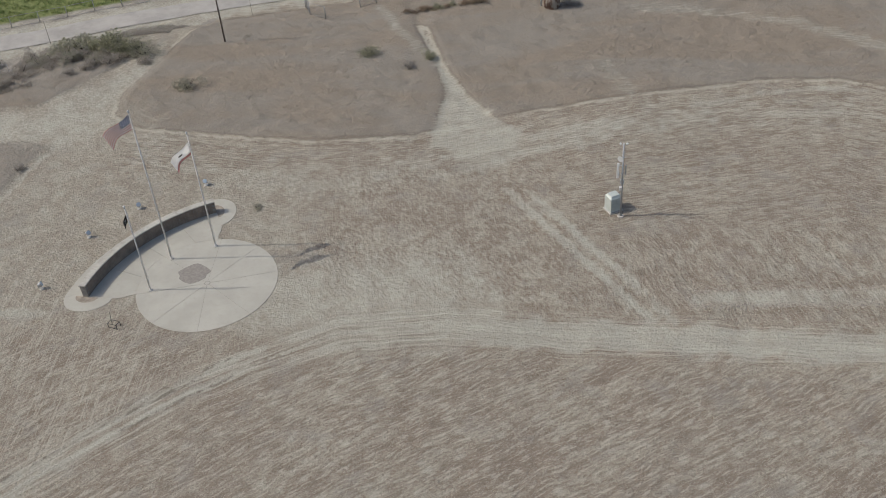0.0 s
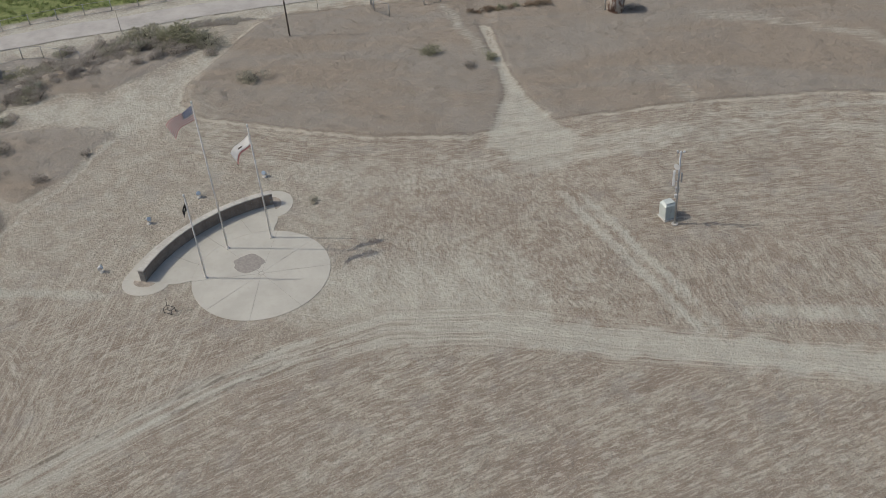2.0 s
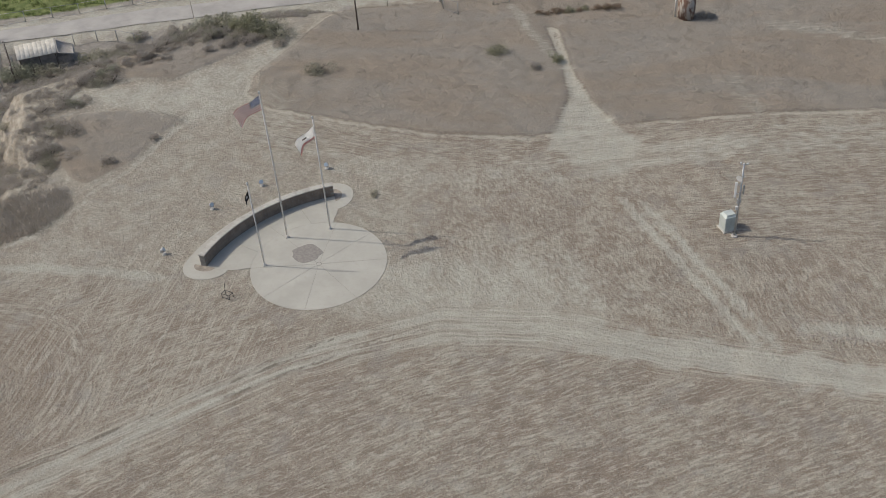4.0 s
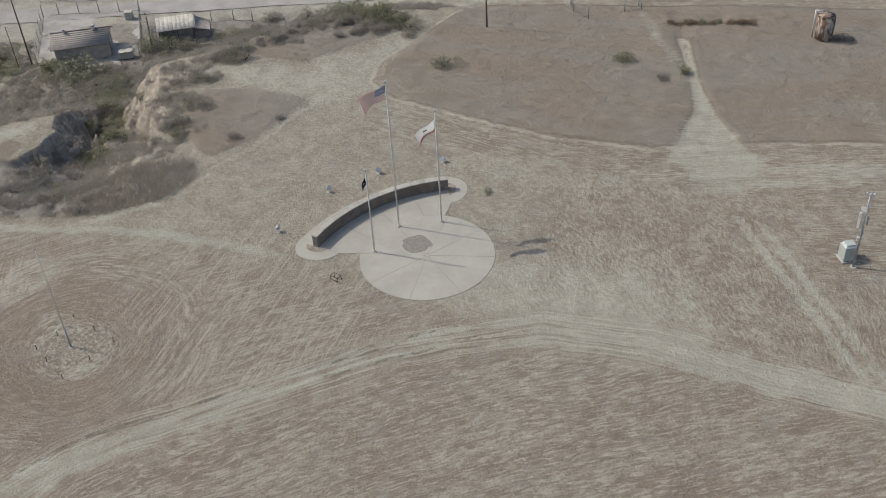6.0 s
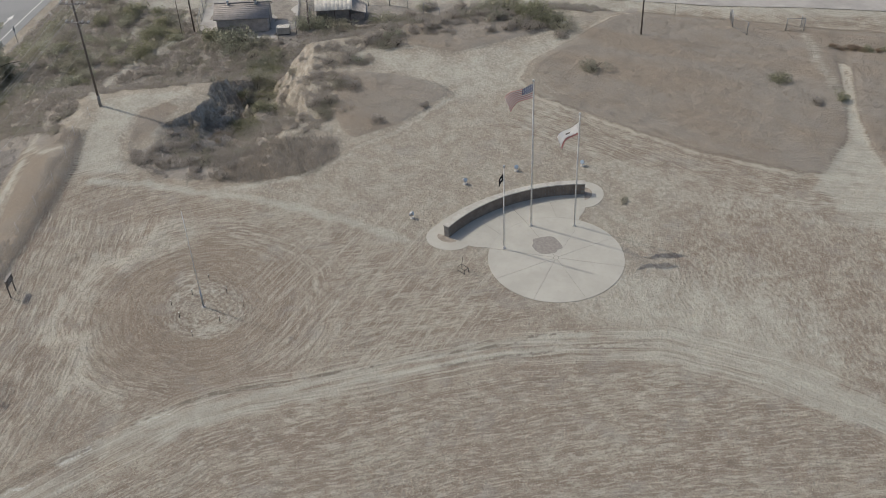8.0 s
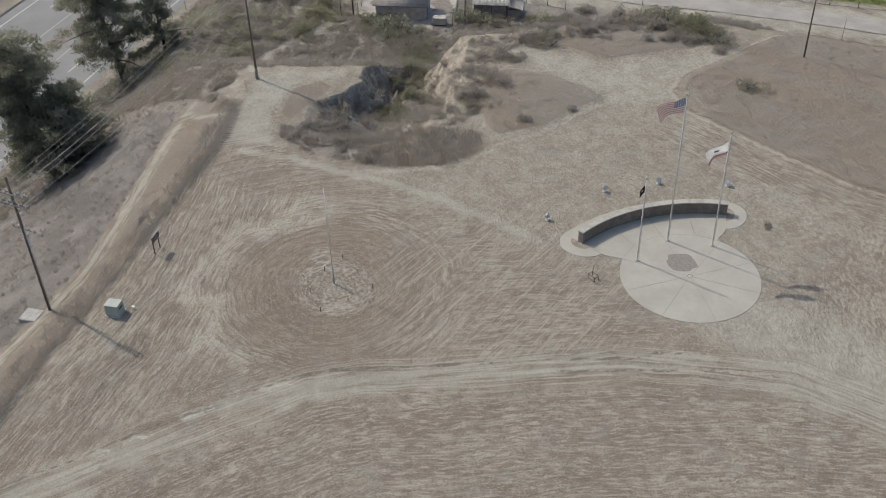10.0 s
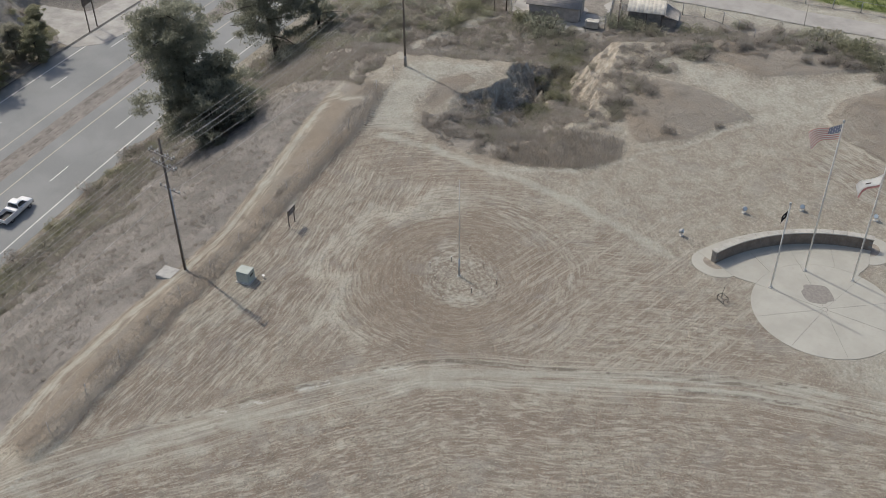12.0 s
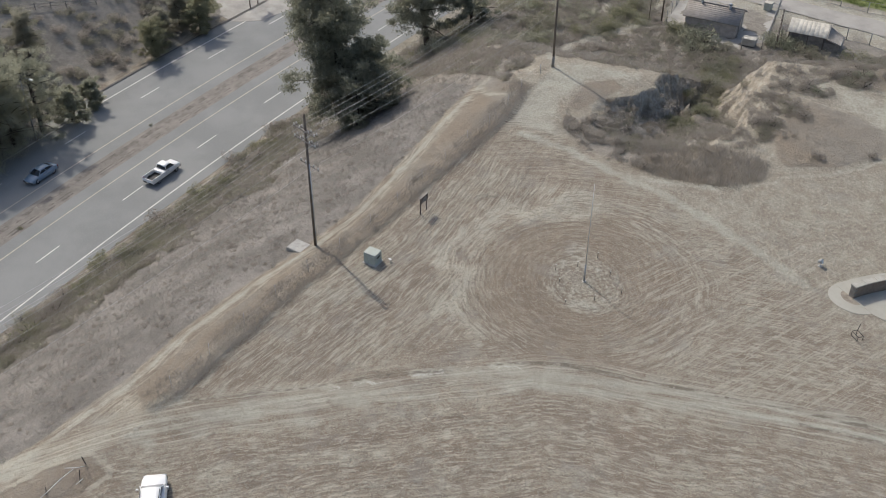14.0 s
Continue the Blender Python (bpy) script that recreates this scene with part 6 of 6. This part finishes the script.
for kind, mat, n in (("sage", sage_leaf, 60), ("green", green_leaf, 40), ("grey", grey_leaf, 30)):
    scatter("slope_shrubs", "leafy green and grey shrubs covering the slope below the poles", "shrubs", pick(n, -126, -94, 62, 97, below_poles), 0.9, 2.0, [v[0] for v in LIB[kind]], mat)


def on_verge(x, y):
    s = slope_share(x, y)
    return (s > 0.7 + 0.1 * waves(x, y, 8, 81, 2)) & (s < 0.99)


scatter("verge_shrubs", "dry olive and brown shrubs along the foot of the bank", "shrubs", pick(1500, -112, -80, -24, 42, on_verge), 0.5, 1.2, small, sage_leaf)
scatter("verge_shrubs", "dry olive and brown shrubs along the foot of the bank", "shrubs", pick(1800, -112, -80, -24, 42, on_verge), 0.5, 1.2, small, scrub_leaf)


def on_kerb_side(x, y):
    s = slope_share(x, y)
    return (s > 0.82 + 0.06 * waves(x, y, 5, 83, 2)) & (s < 0.985) & (waves(x, y, 4, 84, 2) > -0.3)


for kind, mat, n in (("sage", sage_leaf, 420), ("green", green_leaf, 260), ("scrub", scrub_leaf, 260)):
    scatter("kerb_shrubs", "leafy olive-green shrubs crowding the highway's edge", "shrubs", pick(n, -112, -80, -24, 42, on_kerb_side), 0.55, 1.15, [v[0] for v in LIB[kind]], mat)


# trees
def tree(x, y, h, lean, crown, leaf, size, n, label, seed, limbs=16, bare=0.35):
    rng = np.random.RandomState(seed)
    z = ground_z(x, y)
    t = thing("tree", (x, y, z), label, "tree", "trees by the highway")
    tip = Vector((lean[0], lean[1], h))

    def along(u):
        return Vector((tip.x * u**1.3 + 0.25 * math.sin(5 * u + seed), tip.y * u**1.3 + 0.25 * math.cos(4 * u), tip.z * u))

    trunk = bmesh.new()
    for k in range(8):
        a, b = along(k / 8), along((k + 1) / 8)
        if k == 0:
            a = Vector((a.x, a.y, -0.5))
        rod(a, b, 0.42 * (1 - k / 8) ** 0.8 * h / 18 + 0.05, 0.42 * (1 - (k + 1) / 8) ** 0.8 * h / 18 + 0.05, 10, trunk)
    part("trunk", trunk, bark, t)
    pts = []
    for k in range(limbs):
        u = bare + (1 - bare) * (k + rng.uniform(0, 0.8)) / limbs
        reach = crown * (1.0 - 0.62 * ((u - bare) / (1 - bare)) ** 1.4) * rng.uniform(0.6, 0.98)
        a = 2.4 * k + rng.uniform(-0.5, 0.5)
        s = along(min(u, 0.98))
        e = s + Vector((reach * math.cos(a), reach * math.sin(a), reach * rng.uniform(0.0, 0.38)))
        limb = bmesh.new()
        m = s.lerp(e, 0.5) + Vector((0, 0, 0.06 * reach))
        rod(s, m, 0.13 * h / 18, 0.08 * h / 18, 6, limb)
        rod(m, e, 0.08 * h / 18, 0.03, 6, limb)
        part("limb", limb, bark, t)
        for _ in range(9):
            c = s.lerp(e, rng.uniform(0.2, 1.02)) + Vector(rng.normal(size=3) * 0.12 * crown)
            pts.append((c, rng.uniform(0.1, 0.25) * crown))
    per = n // len(pts)
    cloud = []
    for c, r in pts:
        d = rng.normal(size=(per, 3))
        d /= np.linalg.norm(d, axis=1)[:, None]
        cloud.append(np.array(c) + d * (r * rng.uniform(0.2, 1.05, per))[:, None] * np.array([1, 1, 0.45]))
    p = np.concatenate(cloud)
    e = np.cross(rng.normal(size=p.shape), rng.normal(size=p.shape))
    e /= np.linalg.norm(e, axis=1)[:, None]
    d = np.cross(e, rng.normal(size=p.shape)) + np.array([0, 0, 0.4])
    d /= np.linalg.norm(d, axis=1)[:, None]
    k = size * rng.uniform(0.6, 1.4, len(p))[:, None]
    v = np.stack([p - d * k - e * k * 0.42, p - d * k + e * k * 0.42, p + d * k], 1).reshape(-1, 3)
    f = np.arange(len(v)).reshape(-1, 3)
    me = raw_mesh("crown", v, f, False)
    me.materials.append(leaf)
    part("crown", me, None, t)
    return t


tree(-99.3, 42.4, 17.5, (-2.6, -1.5), 7.8, pine_leaf, 0.16, 90000, "large dark green pine leaning over the highway", 5, 30, 0.1)
tree(-95.8, 44.0, 10.5, (0.4, 0.2), 5.2, pine_leaf, 0.18, 18000, "smaller dark green pine growing at the big pine's foot", 8, 14, 0.12)
tree(-116.5, 66.0, 18.5, (-1.5, -0.5), 8.4, pine_leaf, 0.16, 56000, "dark green pine with an open spreading crown", 9, 22, 0.2)
tree(-113.5, 72.0, 10.0, (0.5, 0.5), 4.8, pine_leaf, 0.18, 12000, "low dark pine beside the highway", 13, 12, 0.15)
tree(-93.8, 40.6, 7.5, (0.3, 0.2), 4.2, pine_leaf, 0.18, 12000, "smaller dark green pine growing at the big pine's foot", 17, 12, 0.08)
for x, y, h, c, leaf, seed in ((-124.5, 0.5, 11.5, 5.0, grey_leaf, 21), (-127.0, 5.2, 12.5, 5.2, grey_leaf, 22), (-129.5, 9.8, 12.0, 5.0, grey_leaf, 23), (-130.0, 14.2, 5.5, 2.8, grey_leaf, 24), (-132.6, 18.2, 4.2, 2.2, grey_leaf, 25), (-126.0, 3.2, 12.0, 5.4, grey_leaf, 35), (-130.5, 5.0, 12.5, 5.2, grey_leaf, 36), (-128.5, -2.5, 12.0, 5.2, grey_leaf, 37),
                               (-138.0, 7.0, 10.5, 4.8, grey_leaf, 26), (-133.5, 2.0, 11.0, 5.0, grey_leaf, 27), (-144.5, 13.5, 7.5, 4.0, sage_leaf, 28), (-142.0, 31.6, 6.0, 3.4, green_leaf, 29), (-146.0, 34.5, 5.0, 3.0, sage_leaf, 30),
                               (-146.0, 41.0, 6.0, 3.2, green_leaf, 31), (-148.8, 38.6, 5.5, 3.0, sage_leaf, 32), (-122.0, -4.5, 10.5, 4.6, grey_leaf, 33), (-150.5, 43.5, 6.5, 3.4, green_leaf, 34)):
    tree(x, y, h, (0.4, 0.3), c, leaf, 0.11, 24000, "leafy grey-green tree on the bank beyond the highway", seed, 20, 0.08)
def behind_kerb(x, y):
    far = road_edge(y) - 32.5 - x
    return (far > 0) & (far < 30) & ~inside(x, y, DRIVE)


for kind, mat, n in (("scrub", scrub_leaf, 260), ("sage", sage_leaf, 120), ("green", green_leaf, 30)):
    scatter("far_bank_shrubs", "dry and green shrubs on the bank beyond the highway", "shrubs", pick(n, -186, -122, 0, 48, behind_kerb), 0.5, 1.5, [v[0] for v in LIB[kind]], mat)

ridge = thing("rail_fence", (0, 0, 0), "old grey wooden rail fence on the far bank", "fence", kind="structure")
last = None
for k in range(9):
    x, y = -153 - 0.18 * k, 8.5 + 2.4 * k
    z = ground_z(x, y)
    part("fence_post", box((0.14, 0.14, 1.25), (x, y, z - 0.1), 0.01), wood_grey, ridge)
    if last:
        for h in (0.45, 0.95):
            part("rail", rod((last[0], last[1], last[2] + h), (x, y, z + h), 0.05, None, 6), wood_grey, ridge)
    last = (x, y, z)

# straw and tall grass
def tuft_mesh(seed, blades, h, w, spread, mat, lie=1.0):
    rng = np.random.RandomState(seed)
    a = rng.uniform(0, 6.28, blades)
    r = rng.uniform(0, spread, blades)
    p = np.stack([r * np.cos(a), r * np.sin(a), np.zeros(blades)], 1)
    b = rng.uniform(0, 6.28, blades)
    side = np.stack([np.cos(b), np.sin(b), 0 * b], 1) * w
    c = rng.uniform(0, 6.28, blades)
    lean = np.stack([np.cos(c), np.sin(c), 0 * c], 1) * (rng.uniform(0.3, 1.0, blades) * h * lie)[:, None] + np.array([0, 0, 1]) * (h * rng.uniform(0.35, 1.0, blades) / lie)[:, None]
    v = np.stack([p - side, p + side, p + lean], 1).reshape(-1, 3)
    me = raw_mesh("tuft", v, np.arange(3 * blades).reshape(-1, 3), False)
    me.materials.append(mat)
    return me


def keep(x, y):
    return (np.hypot(x - HUB[0], y - HUB[1]) > R_PLAZA + 0.3) & ~((np.hypot(x - ARC[0], y - ARC[1]) < R_OUT + 0.4) & (x < HUB[0] + 2) & (y > HUB[1] - 4))


def on_mown(x, y):
    bare = (to_line(x, y, MAINROAD)[0] < 2.0) | (to_line(x, y, FORK)[0] < 1.6) | inside(x, y, LOT) | inside(x, y, SPUR)
    return keep(x, y) & (slope_share(x, y) < -0.02) & (height(x, y) > -1.0) & ~bare & (waves(x, y, 6.0, 41, 4) > -0.45)


straw_src = [tuft_mesh(k, 5, 0.17, 0.017, 0.4, straw_leaf, 1.8) for k in range(6)]
scatter("straw_stubble", "short cut straw stubble over the mown field", "grass", pick(29000, -72, 46, -14, 92, on_mown), 0.5, 1.4, straw_src, straw_leaf)


def on_tall(x, y):
    t = patch(x, y, TALL_N) + patch(x, y, TALL_NE) + patch(x, y, TALL_FAR) + patch(x, y, TALL_S) + patch(x, y, TALL_W) + patch(x, y, TALL_R)
    return ((t > 0.4) | (fence_strip(x, y) > 0.3) | inside(x, y, CORNER)) & (to_line(x, y, RAIL)[0] > 0.6) & (to_line(x, y, TRAIL_FORK)[0] > 0.6)


def on_bank(x, y):
    s = slope_share(x, y)
    return (s > 0.03) & (s < 0.93) & (y < 60) & (to_line(x, y, RAIL)[0] > 0.6)


bank_leaf = foliage("pale_bank_grass", (0.31, 0.29, 0.264), (0.36, 0.34, 0.312), (0.27, 0.25, 0.225), 0.9, 0.65)
bank_src = [tuft_mesh(60 + k, 8, 0.26, 0.012, 0.7, bank_leaf, 0.9) for k in range(5)]
scatter("bank_brush", "low grey dry brush over the bank above the highway", "scrub", pick(2200, -116, -50, -20, 60, on_bank), 0.2, 0.45, small, scrub_leaf)
scatter("bank_grass", "grey-brown dry grass on the bank above the highway", "grass", pick(56000, -116, -50, -20, 60, on_bank), 0.5, 1.2, bank_src, bank_leaf)
tall_src = [tuft_mesh(20 + k, 7, 0.3, 0.014, 0.6, brown_leaf, 0.9) for k in range(5)]
scatter("tall_grass", "tall dry brown grass left unmown", "grass", pick(140000, -86, 68, -14, 124, on_tall), 0.5, 1.1, tall_src, brown_leaf)
scatter("fence_grass", "tall grey dry weeds along the wire fence", "grass", pick(42000, -82, -50, -3, 58, lambda x, y: (fence_strip(x, y) > 0.4) & (x > fence_x(y) - 1.4 + 0.9 * waves(x, y, 7, 95, 2))), 0.8, 1.5, bank_src, bank_leaf)

dry_src = [tuft_mesh(30 + k, 9, 0.5, 0.014, 0.6, brown_leaf, 0.8) for k in range(5)]
scatter("dry_brush", "soft brown dry grass at the head of the gully", "grass", pick(9000, -72, -44, 50, 86, on_head_dry), 0.7, 1.4, dry_src, brown_leaf)
scatter("dry_brush", "soft grey dry brush at the head of the gully", "grass", pick(8000, -72, -44, 50, 86, on_head_dry), 0.7, 1.4, dry_src, bank_leaf)

crop_leaf = foliage("crop_leaves", (0.14, 0.2, 0.06), (0.2, 0.25, 0.09), (0.3, 0.32, 0.15), 0.8, 0.5)
crop_src = [tuft_mesh(90 + k, 9, 0.5, 0.07, 0.4, crop_leaf, 0.9) for k in range(4)]
scatter("crop_plants", "rows of green crop plants beyond the far lane", "crop", pick(10000, -112, -30, 113, 158, lambda x, y: inside(x, y, CROP) & (np.sin(2.2 * (0.3 * x + y)) > -0.5)), 0.6, 1.2, crop_src, crop_leaf)

# bare rocks along the ploughed strip
rock_mat = plain("pale_clods", (0.31, 0.282, 0.235), 0.95, scale=3.0, vary=0.35)
own = bmesh.new()
bmesh.ops.create_icosphere(own, subdivisions=1, radius=1.0)
own.verts.ensure_lookup_table()
ico_v = np.array([v.co[:] for v in own.verts])
ico_f = np.array([[v.index for v in f.verts] for f in own.faces])
own.free()
vs, fs = [], []
for k in range(1800):
    x = 20.8 + 41 * RNG.uniform(0, 1) ** 1.2
    y = (50.9 if k % 3 else 52.8) - 0.02 * (x - 21) + 0.22 * RNG.normal() + (0.5 * RNG.uniform(0, 2) if k % 5 == 0 else 0)
    a, r = RNG.uniform(0, 6.28), RNG.uniform(0.03, 0.11)
    v = ico_v * RNG.uniform(0.7, 1.25, (len(ico_v), 1)) * r * np.array([1.4, 1.0, 0.6])
    fs.append(ico_f + len(ico_v) * k)
    vs.append(np.stack([v[:, 0] * math.cos(a) - v[:, 1] * math.sin(a) + x, v[:, 0] * math.sin(a) + v[:, 1] * math.cos(a) + y, v[:, 2] + ground_z(x, y) + 0.02], 1))
me = raw_mesh("clods", np.concatenate(vs), np.concatenate(fs), False)
me.materials.append(rock_mat)
tagged(new("soil_clods", me), "row of pale dry soil clods at the field's edge", "clods", kind="stuff")
